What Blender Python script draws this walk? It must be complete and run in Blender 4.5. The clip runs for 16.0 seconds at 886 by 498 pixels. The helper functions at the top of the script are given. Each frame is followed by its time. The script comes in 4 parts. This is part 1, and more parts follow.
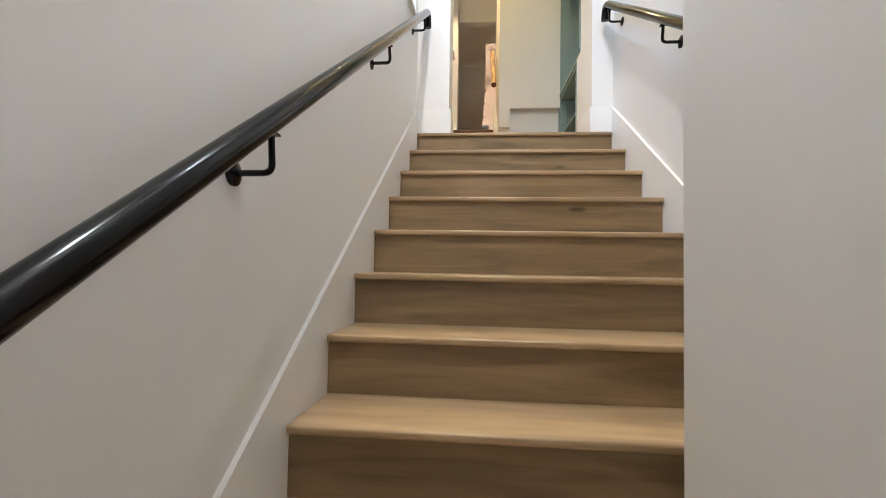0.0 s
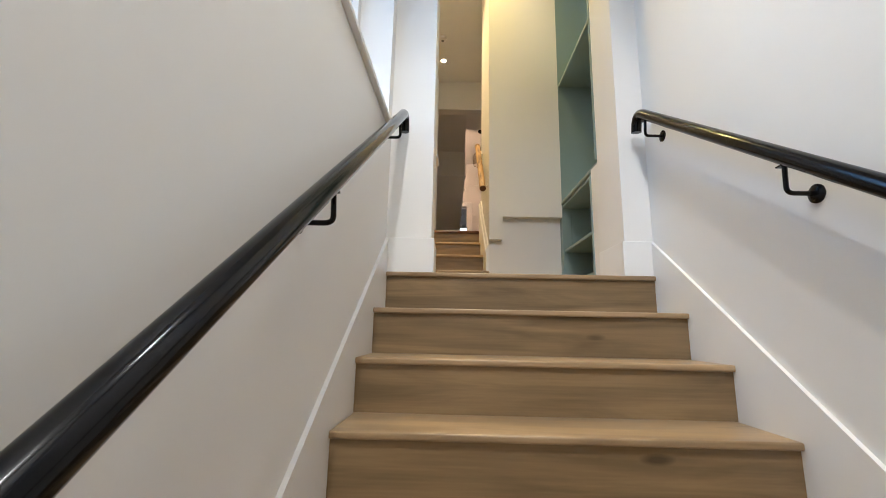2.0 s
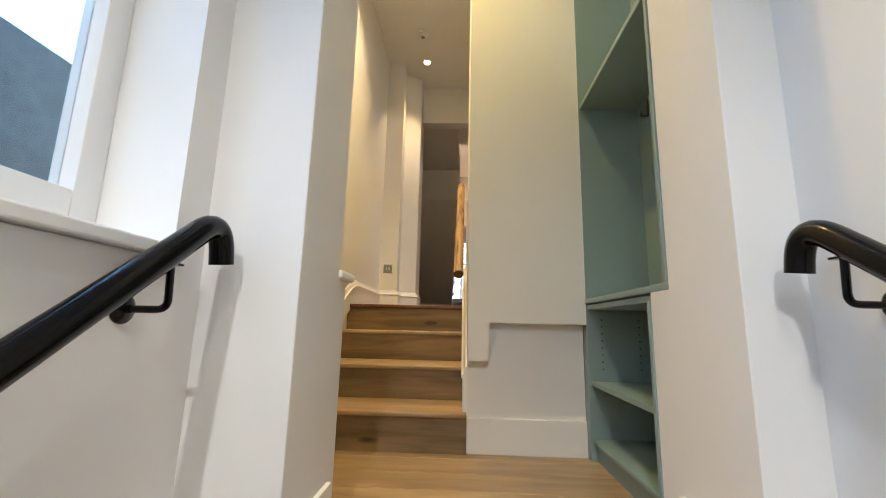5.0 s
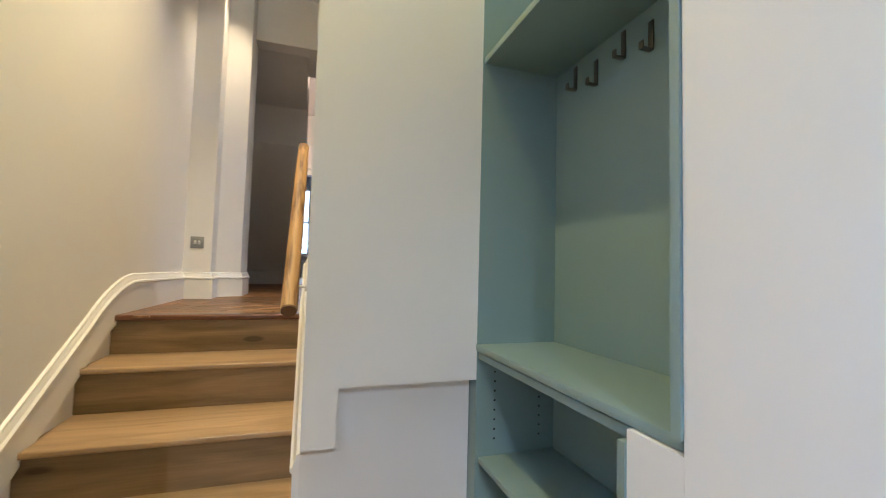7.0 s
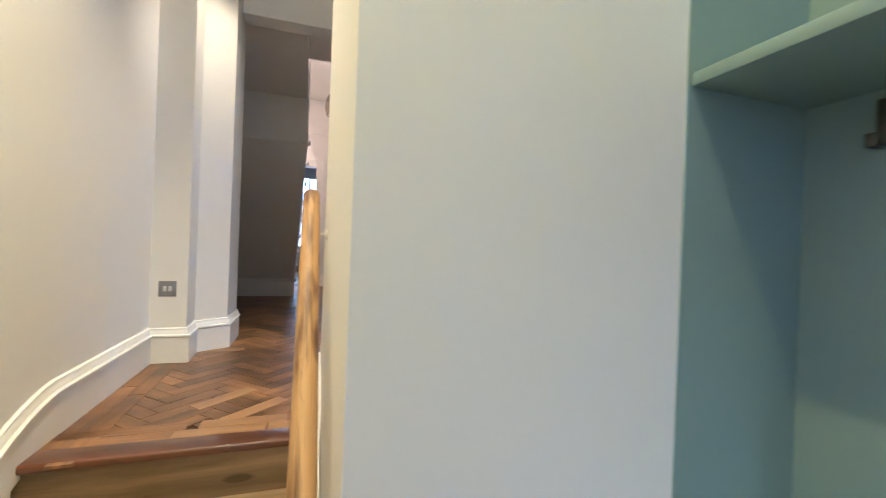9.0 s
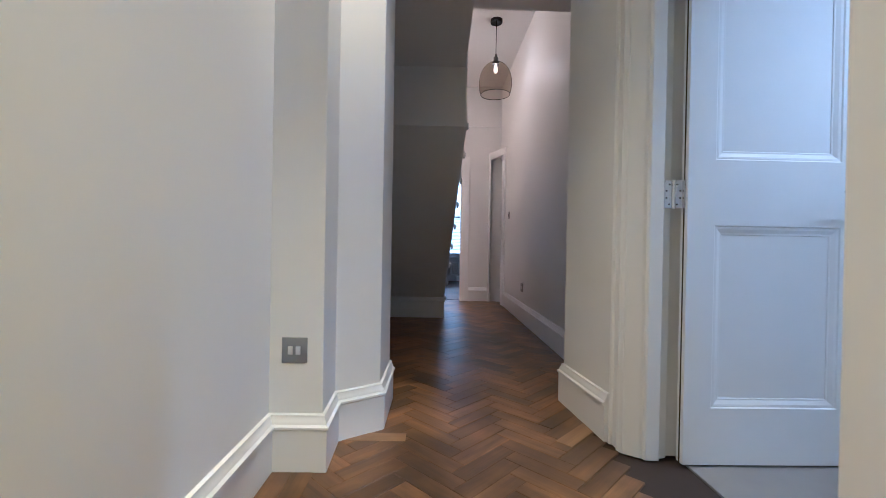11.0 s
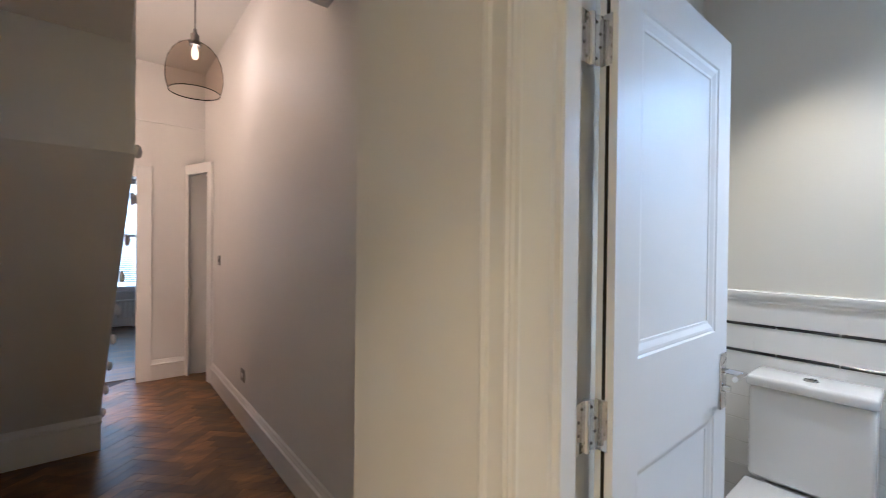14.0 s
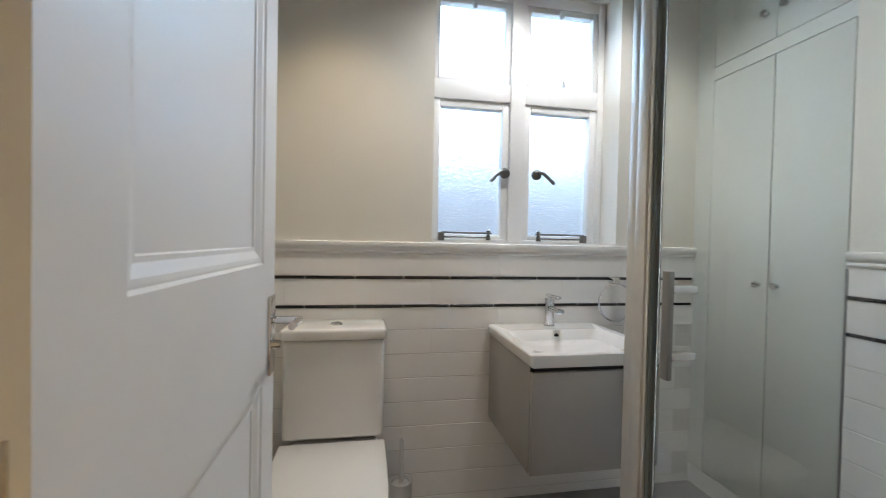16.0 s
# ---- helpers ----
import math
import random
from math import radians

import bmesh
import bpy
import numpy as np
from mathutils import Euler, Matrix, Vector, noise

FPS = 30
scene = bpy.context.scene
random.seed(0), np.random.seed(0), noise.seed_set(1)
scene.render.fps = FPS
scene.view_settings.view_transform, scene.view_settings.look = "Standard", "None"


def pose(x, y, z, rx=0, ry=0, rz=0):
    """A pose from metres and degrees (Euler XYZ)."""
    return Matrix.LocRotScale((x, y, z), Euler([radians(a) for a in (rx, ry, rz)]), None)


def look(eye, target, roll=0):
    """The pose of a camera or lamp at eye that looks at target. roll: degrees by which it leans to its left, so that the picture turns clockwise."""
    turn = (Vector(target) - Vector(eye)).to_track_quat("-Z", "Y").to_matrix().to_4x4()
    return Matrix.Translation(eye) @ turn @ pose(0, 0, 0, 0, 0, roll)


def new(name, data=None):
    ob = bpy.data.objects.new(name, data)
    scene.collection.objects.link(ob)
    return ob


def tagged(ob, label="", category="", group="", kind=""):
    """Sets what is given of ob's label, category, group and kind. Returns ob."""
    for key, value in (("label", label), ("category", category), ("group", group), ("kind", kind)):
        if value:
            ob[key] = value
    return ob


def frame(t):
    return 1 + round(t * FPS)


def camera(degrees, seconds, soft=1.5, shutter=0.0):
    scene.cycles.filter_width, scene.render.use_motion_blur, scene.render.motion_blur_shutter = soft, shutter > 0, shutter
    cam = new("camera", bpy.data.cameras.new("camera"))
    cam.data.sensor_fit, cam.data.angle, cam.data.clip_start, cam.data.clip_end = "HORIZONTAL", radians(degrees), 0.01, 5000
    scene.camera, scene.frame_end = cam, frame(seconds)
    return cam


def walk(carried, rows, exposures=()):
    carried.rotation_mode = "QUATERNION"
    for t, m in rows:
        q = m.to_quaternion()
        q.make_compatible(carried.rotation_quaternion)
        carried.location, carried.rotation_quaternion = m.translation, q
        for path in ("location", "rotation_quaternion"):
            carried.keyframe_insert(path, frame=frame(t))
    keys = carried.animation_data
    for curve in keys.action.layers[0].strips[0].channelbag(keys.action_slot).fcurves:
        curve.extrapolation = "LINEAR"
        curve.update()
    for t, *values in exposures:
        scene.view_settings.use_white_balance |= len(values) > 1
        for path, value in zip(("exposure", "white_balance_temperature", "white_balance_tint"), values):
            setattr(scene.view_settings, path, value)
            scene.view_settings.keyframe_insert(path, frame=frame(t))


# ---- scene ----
cam = camera(94.0, 16.0, 0.5, 0.2)
PATH = [
    (0, (-0.2, -2.677, -0.859), (-0.364, -0.685, -0.789), 1.0),
    (0.5, (-0.252, -2.492, -0.732), (-0.408, -0.509, -0.529), 1.0),
    (1, (-0.258, -2.3, -0.568), (-0.39, -0.328, -0.261), 1.2),
    (1.5, (-0.254, -2.108, -0.424), (-0.345, -0.144, -0.057), 1.2),
    (2, (-0.301, -1.92, -0.262), (-0.343, 0.042, 0.119), 1.2),
    (2.5, (-0.271, -1.722, -0.122), (-0.273, 0.241, 0.261), 1.4),
    (3, (-0.259, -1.503, 0.008), (-0.253, 0.461, 0.387), 1.5),
    (3.5, (-0.201, -1.352, 0.161), (-0.237, 0.611, 0.539), 1.8),
    (3.7, (-0.136, -1.295, 0.219), (-0.214, 0.667, 0.599), 1.9),
    (5.8, (-0.037, -0.541, 0.741), (-0.112, 1.433, 1.057), 0.9),
    (6, (-0.03, -0.469, 0.767), (-0.025, 1.508, 1.064), 1.3),
    (6.5, (-0.018, -0.306, 0.845), (0.268, 1.662, 1.063), 1.4),
    (7, (-0.014, -0.15, 0.963), (0.603, 1.749, 1.072), 1.5),
    (7.5, (-0.057, 0.02, 1.112), (0.873, 1.79, 1.139), 1.7),
    (8, (-0.044, 0.173, 1.226), (1.059, 1.841, 1.206), 1.7),
    (8.5, (-0.018, 0.384, 1.321), (0.979, 2.118, 1.304), 1.9),
    (9, (-0.07, 0.617, 1.406), (0.559, 2.516, 1.403), 2.1),
    (9.5, (-0.124, 0.923, 1.454), (0.14, 2.905, 1.417), 1.8),
    (10, (-0.199, 1.204, 1.455), (-0.145, 3.203, 1.411), 1.4),
    (10.2, (-0.266, 1.354, 1.444), (-0.241, 3.353, 1.413), 1.0),
    (12.3, (-0.335, 2.385, 1.773), (-0.013, 4.359, 1.772), 1.1),
    (12.5, (-0.298, 2.465, 1.838), (0.116, 4.422, 1.837), 1.1),
    (13, (-0.248, 2.616, 1.955), (0.422, 4.501, 1.95), 0.8),
    (13.5, (-0.252, 2.785, 2.032), (0.705, 4.541, 2.02), 0.7),
    (14, (-0.189, 2.882, 2.045), (1.08, 4.428, 2.027), 0.6),
    (14.5, (0.039, 2.972, 1.962), (1.62, 4.197, 1.958), 0.8),
    (15, (0.138, 3.019, 1.938), (1.985, 3.785, 1.917), 0.8),
    (15.3, (0.165, 3.035, 1.956), (2.12, 3.45, 1.897), 0.8),
    (15.5, (0.206, 3.067, 1.915), (2.198, 3.241, 1.884), 1.0),
    (15.7, (0.224, 3.068, 1.9), (2.223, 3.043, 1.866), 1.1),
    (16, (0.294, 3.095, 1.863), (2.251, 2.734, 1.826), 1.2),
]
EXPOSURES = [(0, 0.12, 5800, 10), (0.5, 0.0, 5800, 10), (1.5, -0.15, 5850, 10), (3.7, -0.3, 5900, 10), (6.0, -0.3, 6000, 10), (7.0, -0.15, 5050, 10), (8.0, 0.1, 4850, 10), (8.6, 0.4, 4800, 10), (9.2, -0.15, 4550, 10), (10.2, -0.40, 4140, 10), (12.5, -0.08, 4700, 10), (13.5, 0.08, 4920, 10), (14.0, -0.08, 4880, 10), (14.5, -0.46, 4850, 10), (15.0, -0.7, 5100, 10), (16.0, -0.68, 5820, 10)]
walk(cam, [(t, look(eye, target, roll)) for t, eye, target, roll in PATH], EXPOSURES)

# ---- world and lights
world = bpy.data.worlds.new("World")
scene.world = world
world.use_nodes = True
wn = world.node_tree.nodes
sky = wn.new("ShaderNodeTexSky")
sky.sky_type, sky.sun_disc = "NISHITA", False
sky.sun_elevation, sky.sun_rotation = radians(35), radians(250)
world.node_tree.links.new(sky.outputs[0], wn["Background"].inputs[0])
wn["Background"].inputs[1].default_value = 0.12


def lamp(name, kind, m, watts, color=(1, 1, 1), size=0.1, size_y=None, spot=None, blend=0.6):
    d = bpy.data.lights.new(name, kind)
    d.energy, d.color = watts, color
    if kind == "AREA":
        d.size = size
        if size_y:
            d.shape, d.size_y = "RECTANGLE", size_y
    elif kind == "SUN":
        d.angle = size
    else:
        d.shadow_soft_size = size
    if spot:
        d.spot_size, d.spot_blend = radians(spot), blend
    o = new(name, d)
    o.matrix_world = m
    return o


WARM = (1.0, 0.80, 0.52)
lamp("overcast_sun", "SUN", look((0, 0, 10), (3, 5, 0)), 0.8, (1, 0.97, 0.92), radians(15))
lamp("hall_downlight_lamp", "SPOT", pose(-0.458, 3.239, 3.385), 145, (1.0, 0.675, 0.33), 0.03, spot=76, blend=1.0)
# unseen downlight, assumed over the upper steps to warm the walls there
lamp("steps_assumed_lamp", "SPOT", pose(-0.458, 1.85, 3.385), 165, (1.0, 0.675, 0.33), 0.03, spot=100, blend=1.0)
lamp("landing_downlight_lamp", "SPOT", pose(-0.33, 0.75, 3.385), 145, (1.0, 0.71, 0.21), 0.03, spot=125, blend=0.7)
lamp("stair_downlight_lamp", "SPOT", pose(0.04, -1.4, 2.58), 74, (1.0, 0.955, 0.86), 0.04, spot=104)
lamp("lobby_downlight_lamp", "SPOT", pose(-0.30, -2.45, 2.55), 215, (1.0, 0.945, 0.85), 0.04, spot=150)
lamp("bath_downlight_lamp", "SPOT", pose(1.66, 3.21, 3.23), 42, (1, 0.76, 0.46), 0.03, spot=76)
lamp("bath_downlight_lamp_b", "SPOT", pose(1.66, 2.33, 3.23), 80, (1, 0.93, 0.84), 0.03, spot=130)
lamp("pendant_bulb_lamp", "POINT", pose(0.262, 5.975, 3.26), 6, (1, 0.76, 0.58), 0.02)
# added warm fill with no known source, lights the hall walls from above
lamp("stairwell_fill_light", "AREA", pose(-0.55, 6.3, 6.1), 230, (1.0, 0.63, 0.38), 0.5)


# ---- materials
def mat(name, color, rough=0.6, metal=0.0, vary=0.06, scale=6.0, bump=0.0, bump_scale=60.0, coat=0.0):
    """Plain painted, metal or ceramic surface with faint mottling and fine relief."""
    m = bpy.data.materials.new(name)
    m.use_nodes = True
    nt = m.node_tree
    n, l = nt.nodes, nt.links
    b = n["Principled BSDF"]
    b.inputs["Metallic"].default_value = metal
    b.inputs["Coat Weight"].default_value = coat
    tc = n.new("ShaderNodeTexCoord")
    no = n.new("ShaderNodeTexNoise")
    no.inputs["Scale"].default_value, no.inputs["Detail"].default_value = scale, 6
    l.new(tc.outputs["Object"], no.inputs["Vector"])
    ra = n.new("ShaderNodeMapRange")
    ra.inputs["To Min"].default_value, ra.inputs["To Max"].default_value = 1 - vary, 1 + vary
    l.new(no.outputs["Fac"], ra.inputs["Value"])
    mx = n.new("ShaderNodeMix")
    mx.data_type, mx.blend_type = "RGBA", "MULTIPLY"
    mx.inputs[0].default_value = 1
    mx.inputs[6].default_value = (*color, 1)
    l.new(ra.outputs[0], mx.inputs[7])
    l.new(mx.outputs[2], b.inputs["Base Color"])
    rr = n.new("ShaderNodeMapRange")
    rr.inputs["To Min"].default_value, rr.inputs["To Max"].default_value = max(rough - 0.07, 0.02), rough + 0.07
    l.new(no.outputs["Fac"], rr.inputs["Value"])
    l.new(rr.outputs[0], b.inputs["Roughness"])
    if bump:
        nb = n.new("ShaderNodeTexNoise")
        nb.inputs["Scale"].default_value, nb.inputs["Detail"].default_value = bump_scale, 4
        l.new(tc.outputs["Object"], nb.inputs["Vector"])
        bp = n.new("ShaderNodeBump")
        bp.inputs["Strength"].default_value, bp.inputs["Distance"].default_value = bump, 0.002
        l.new(nb.outputs["Fac"], bp.inputs["Height"])
        l.new(bp.outputs[0], b.inputs["Normal"])
    return m


def wood(name, dark, light, axis=0, rough=0.4, knots=0.5, spread=0.18, coat=0.0, grain=1.0, tilt=0.0):
    """Timber with long grain along one axis, knots, and a tone of its own for each piece."""
    m = bpy.data.materials.new(name)
    m.use_nodes = True
    nt = m.node_tree
    n, l = nt.nodes, nt.links
    b = n["Principled BSDF"]
    b.inputs["Coat Weight"].default_value = coat
    tc, oi = n.new("ShaderNodeTexCoord"), n.new("ShaderNodeObjectInfo")
    add = n.new("ShaderNodeVectorMath")
    add.operation = "MULTIPLY_ADD"
    add.inputs[1].default_value = (7.3, 3.1, 5.7)
    l.new(oi.outputs["Random"], add.inputs[0])
    turned = n.new("ShaderNodeVectorRotate")
    turned.rotation_type = "X_AXIS"
    turned.inputs["Angle"].default_value = radians(tilt)
    l.new(tc.outputs["Object"], turned.inputs["Vector"])
    l.new(turned.outputs[0], add.inputs[2])

    def stretched(long, wide):
        mp = n.new("ShaderNodeMapping")
        s = [wide] * 3
        s[axis] = long
        mp.inputs["Scale"].default_value = s
        l.new(add.outputs[0], mp.inputs["Vector"])
        return mp

    warp = n.new("ShaderNodeTexNoise")
    warp.inputs["Scale"].default_value, warp.inputs["Detail"].default_value, warp.inputs["Distortion"].default_value = 1.0, 5, 0.8
    l.new(stretched(1.6 * grain, 14 * grain).outputs[0], warp.inputs["Vector"])
    fine = n.new("ShaderNodeTexNoise")
    fine.inputs["Scale"].default_value, fine.inputs["Detail"].default_value = 1.0, 8
    l.new(stretched(5 * grain, 170 * grain).outputs[0], fine.inputs["Vector"])
    vor = n.new("ShaderNodeTexVoronoi")
    vor.inputs["Scale"].default_value = 1.0
    l.new(stretched(1.9, 6.0).outputs[0], vor.inputs["Vector"])
    kn = n.new("ShaderNodeMapRange")
    kn.inputs["From Min"].default_value, kn.inputs["From Max"].default_value = 0.02, 0.11
    kn.inputs["To Min"].default_value, kn.inputs["To Max"].default_value = knots, 0.0
    l.new(vor.outputs["Distance"], kn.inputs["Value"])
    ad = n.new("ShaderNodeMath")
    ad.operation = "MULTIPLY_ADD"
    ad.inputs[1].default_value = 0.22
    l.new(fine.outputs["Fac"], ad.inputs[0])
    l.new(warp.outputs["Fac"], ad.inputs[2])
    su = n.new("ShaderNodeMath")
    su.operation = "SUBTRACT"
    l.new(ad.outputs[0], su.inputs[0])
    l.new(kn.outputs[0], su.inputs[1])
    cr = n.new("ShaderNodeValToRGB")
    cr.color_ramp.elements[0].position, cr.color_ramp.elements[0].color = 0.32, (*dark, 1)
    cr.color_ramp.elements[1].position, cr.color_ramp.elements[1].color = 0.88, (*light, 1)
    l.new(su.outputs[0], cr.inputs["Fac"])
    tone = n.new("ShaderNodeMapRange")
    tone.inputs["To Min"].default_value, tone.inputs["To Max"].default_value = 1 - spread, 1 + spread
    l.new(oi.outputs["Random"], tone.inputs["Value"])
    mx = n.new("ShaderNodeMix")
    mx.data_type, mx.blend_type = "RGBA", "MULTIPLY"
    mx.inputs[0].default_value = 1
    l.new(cr.outputs[0], mx.inputs[6])
    l.new(tone.outputs[0], mx.inputs[7])
    l.new(mx.outputs[2], b.inputs["Base Color"])
    rr = n.new("ShaderNodeMapRange")
    rr.inputs["To Min"].default_value, rr.inputs["To Max"].default_value = rough - 0.1, rough + 0.15
    l.new(warp.outputs["Fac"], rr.inputs["Value"])
    l.new(rr.outputs[0], b.inputs["Roughness"])
    bp = n.new("ShaderNodeBump")
    bp.inputs["Strength"].default_value, bp.inputs["Distance"].default_value = 0.25, 0.001
    l.new(fine.outputs["Fac"], bp.inputs["Height"])
    l.new(bp.outputs[0], b.inputs["Normal"])
    return m


def by_island(source, name):
    """The same timber for joined blocks: tone and grain turn block by block."""
    m = source.copy()
    m.name = name
    n, l = m.node_tree.nodes, m.node_tree.links
    geo = n.new("ShaderNodeNewGeometry")
    info = [x for x in n if x.type == "OBJECT_INFO"][0]
    for link in list(info.outputs["Random"].links):
        l.new(geo.outputs["Random Per Island"], link.to_socket)
    return m


def glass(name, rough=0.0, color=(0.97, 0.99, 0.98), bump=0.0, scale=30.0):
    m = bpy.data.materials.new(name)
    m.use_nodes = True
    nt = m.node_tree
    n, l = nt.nodes, nt.links
    b = n["Principled BSDF"]
    b.inputs["Base Color"].default_value = (*color, 1)
    b.inputs["Transmission Weight"].default_value = 1
    b.inputs["Roughness"].default_value, b.inputs["IOR"].default_value = rough, 1.45
    if bump:
        tc, no, bp = n.new("ShaderNodeTexCoord"), n.new("ShaderNodeTexNoise"), n.new("ShaderNodeBump")
        mp = n.new("ShaderNodeMapping")
        mp.inputs["Scale"].default_value = (scale, scale, scale * 2.6)
        l.new(tc.outputs["Object"], mp.inputs["Vector"])
        l.new(mp.outputs[0], no.inputs["Vector"])
        no.inputs["Scale"].default_value = 1.0
        bp.inputs["Strength"].default_value, bp.inputs["Distance"].default_value = bump, 0.018
        l.new(no.outputs["Fac"], bp.inputs["Height"])
        l.new(bp.outputs[0], b.inputs["Normal"])
    return m


def glowing(name, color, strength):
    m = bpy.data.materials.new(name)
    m.use_nodes = True
    b = m.node_tree.nodes["Principled BSDF"]
    b.inputs["Base Color"].default_value = (0.05, 0.05, 0.05, 1)
    b.inputs["Emission Color"].default_value = (*color, 1)
    b.inputs["Emission Strength"].default_value = strength
    return m


WALL = mat("white_wall_paint", (0.76, 0.745, 0.72), 0.55, vary=0.025, scale=2.5, bump=0.12, bump_scale=90)
BATHWALL = mat("cream_bathroom_paint", (0.70, 0.67, 0.60), 0.5, vary=0.025, scale=2.5, bump=0.1, bump_scale=90)
CEIL = mat("ceiling_paint", (0.78, 0.77, 0.74), 0.7, vary=0.02, bump=0.08)
TRIM = mat("satin_white_woodwork", (0.80, 0.79, 0.77), 0.32, vary=0.02, bump=0.06, bump_scale=40)
DOORPAINT = mat("gloss_white_door_paint", (0.80, 0.81, 0.82), 0.36, vary=0.03, bump=0.05, bump_scale=25)
TEAL = mat("sage_teal_cabinet_paint", (0.225, 0.306, 0.302), 0.42, vary=0.04, scale=4, bump=0.05)
# same oak as the treads, darkened: the risers' shade is in the colour
OAKSHADE = wood("shaded_oak_risers", (0.075, 0.048, 0.021), (0.37, 0.25, 0.127), 0, 0.34, 0.6, 0.12)
for nd in OAKSHADE.node_tree.nodes:
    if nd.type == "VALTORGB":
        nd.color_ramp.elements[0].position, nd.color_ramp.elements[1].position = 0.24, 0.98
# lighter copy: treads carry their pale sheen in the colour; also floor boards
OAKY = wood("pale_oak_treads_and_boards", (0.20, 0.130, 0.066), (0.50, 0.35, 0.195), 0, 0.32, 0.4, 0.12)
ASH = wood("honey_ash_handrail", (0.12, 0.055, 0.018), (0.42, 0.25, 0.10), 1, 0.5, 0.3, 0.05, 0.1, 2.2, -42.7)
for nd in ASH.node_tree.nodes:
    if nd.type == "VALTORGB":
        nd.color_ramp.elements[0].position, nd.color_ramp.elements[1].position = 0.47, 0.66
PARQ = wood("aged_parquet_oak", (0.042, 0.019, 0.007), (0.225, 0.115, 0.043), 0, 0.40, 0.2, 0.42, 0.05)
wear_n, wear_l = PARQ.node_tree.nodes, PARQ.node_tree.links
wear_geo, wear_noise, wear_ramp, wear_mix = wear_n.new("ShaderNodeNewGeometry"), wear_n.new("ShaderNodeTexNoise"), wear_n.new("ShaderNodeMapRange"), wear_n.new("ShaderNodeMix")
wear_noise.inputs["Scale"].default_value, wear_noise.inputs["Detail"].default_value = 3.2, 7
wear_ramp.inputs["From Min"].default_value, wear_ramp.inputs["From Max"].default_value = 0.35, 0.68
wear_ramp.inputs["To Min"].default_value, wear_ramp.inputs["To Max"].default_value = 0.62, 1.55
wear_mix.data_type, wear_mix.blend_type = "RGBA", "MULTIPLY"
wear_mix.inputs[0].default_value = 1
base_in = wear_n["Principled BSDF"].inputs["Base Color"]
wear_l.new(wear_geo.outputs["Position"], wear_noise.inputs["Vector"])
wear_l.new(wear_noise.outputs["Fac"], wear_ramp.inputs["Value"])
wear_l.new(base_in.links[0].from_socket, wear_mix.inputs[6])
wear_l.new(wear_ramp.outputs[0], wear_mix.inputs[7])
wear_l.new(wear_mix.outputs[2], base_in)
PALE = wood("new_parquet_repair_oak", (0.17, 0.09, 0.038), (0.38, 0.225, 0.098), 0, 0.4, 0.2, 0.15)
NOSE = wood("dark_varnished_nosing", (0.03, 0.010, 0.005), (0.16, 0.06, 0.025), 0, 0.3, 0.7, 0.1, 0.3)
PARQFAR = by_island(PARQ, "aged_parquet_oak_far")
GROUT = mat("dark_floor_filler", (0.03, 0.017, 0.01), 0.7, vary=0.2)
BLACK = mat("black_lacquered_steel", (0.004, 0.004, 0.005), 0.12, 0.0, vary=0.2, scale=20)
BLACK.node_tree.nodes["Principled BSDF"].inputs["Specular IOR Level"].default_value = 0.22
CHROME = mat("polished_chrome", (0.72, 0.72, 0.73), 0.10, 1.0, vary=0.05)
STEEL = mat("brushed_steel", (0.78, 0.77, 0.75), 0.45, 1.0, vary=0.08, scale=30)
PEWTER = mat("dark_pewter_metal", (0.16, 0.15, 0.14), 0.35, 1.0, vary=0.15, scale=40)
GREYPLATE = mat("brushed_grey_switch_plate", (0.30, 0.30, 0.30), 0.35, 0.8, vary=0.06)
CERAMIC = mat("white_sanitary_ceramic", (0.80, 0.79, 0.77), 0.08, vary=0.015, coat=0.5)
TILE = mat("white_glazed_tile", (0.78, 0.765, 0.74), 0.2, vary=0.03, scale=3, bump=0.05, bump_scale=12, coat=0.1)
BLACKTILE = mat("black_pencil_tile", (0.012, 0.012, 0.013), 0.15, vary=0.1, coat=0.4)
GROUTW = mat("white_grout", (0.62, 0.60, 0.57), 0.8, vary=0.05, scale=20)
VANITY = mat("taupe_grey_vanity", (0.32, 0.31, 0.295), 0.33, vary=0.02)
CUPB = mat("pale_grey_cupboard_paint", (0.60, 0.62, 0.58), 0.4, vary=0.02)
BATHFLOOR = mat("grey_stone_floor", (0.24, 0.23, 0.22), 0.4, vary=0.15, scale=9, bump=0.1)
# near-black painted as shade in small holes and the grip recess; also black parts
DARK = mat("shadow_gap_dark", (0.02, 0.02, 0.02), 0.9)
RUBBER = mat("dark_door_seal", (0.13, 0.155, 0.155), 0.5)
CLEAR = glass("clear_shower_glass", 0.0, (0.93, 0.97, 0.95))
PANE = glass("clear_window_glass", 0.0)
FROST = glass("rippled_obscure_glass", 0.08, (0.97, 0.98, 1.0), 0.55, 46)


def thin_glass(name, tint, gloss=0.08, rough=0.05):
    """A blown glass shell: tinted see-through with a faint sheen."""
    m = bpy.data.materials.new(name)
    m.use_nodes = True
    n, l = m.node_tree.nodes, m.node_tree.links
    n.remove(n["Principled BSDF"])
    clear, shine, mix, lw = n.new("ShaderNodeBsdfTransparent"), n.new("ShaderNodeBsdfGlossy"), n.new("ShaderNodeMixShader"), n.new("ShaderNodeLayerWeight")
    clear.inputs["Color"].default_value = (*tint, 1)
    shine.inputs["Roughness"].default_value = rough
    lw.inputs["Blend"].default_value = gloss
    l.new(lw.outputs["Fresnel"], mix.inputs["Fac"])
    l.new(clear.outputs[0], mix.inputs[1])
    l.new(shine.outputs[0], mix.inputs[2])
    l.new(mix.outputs[0], n["Material Output"].inputs["Surface"])
    return m


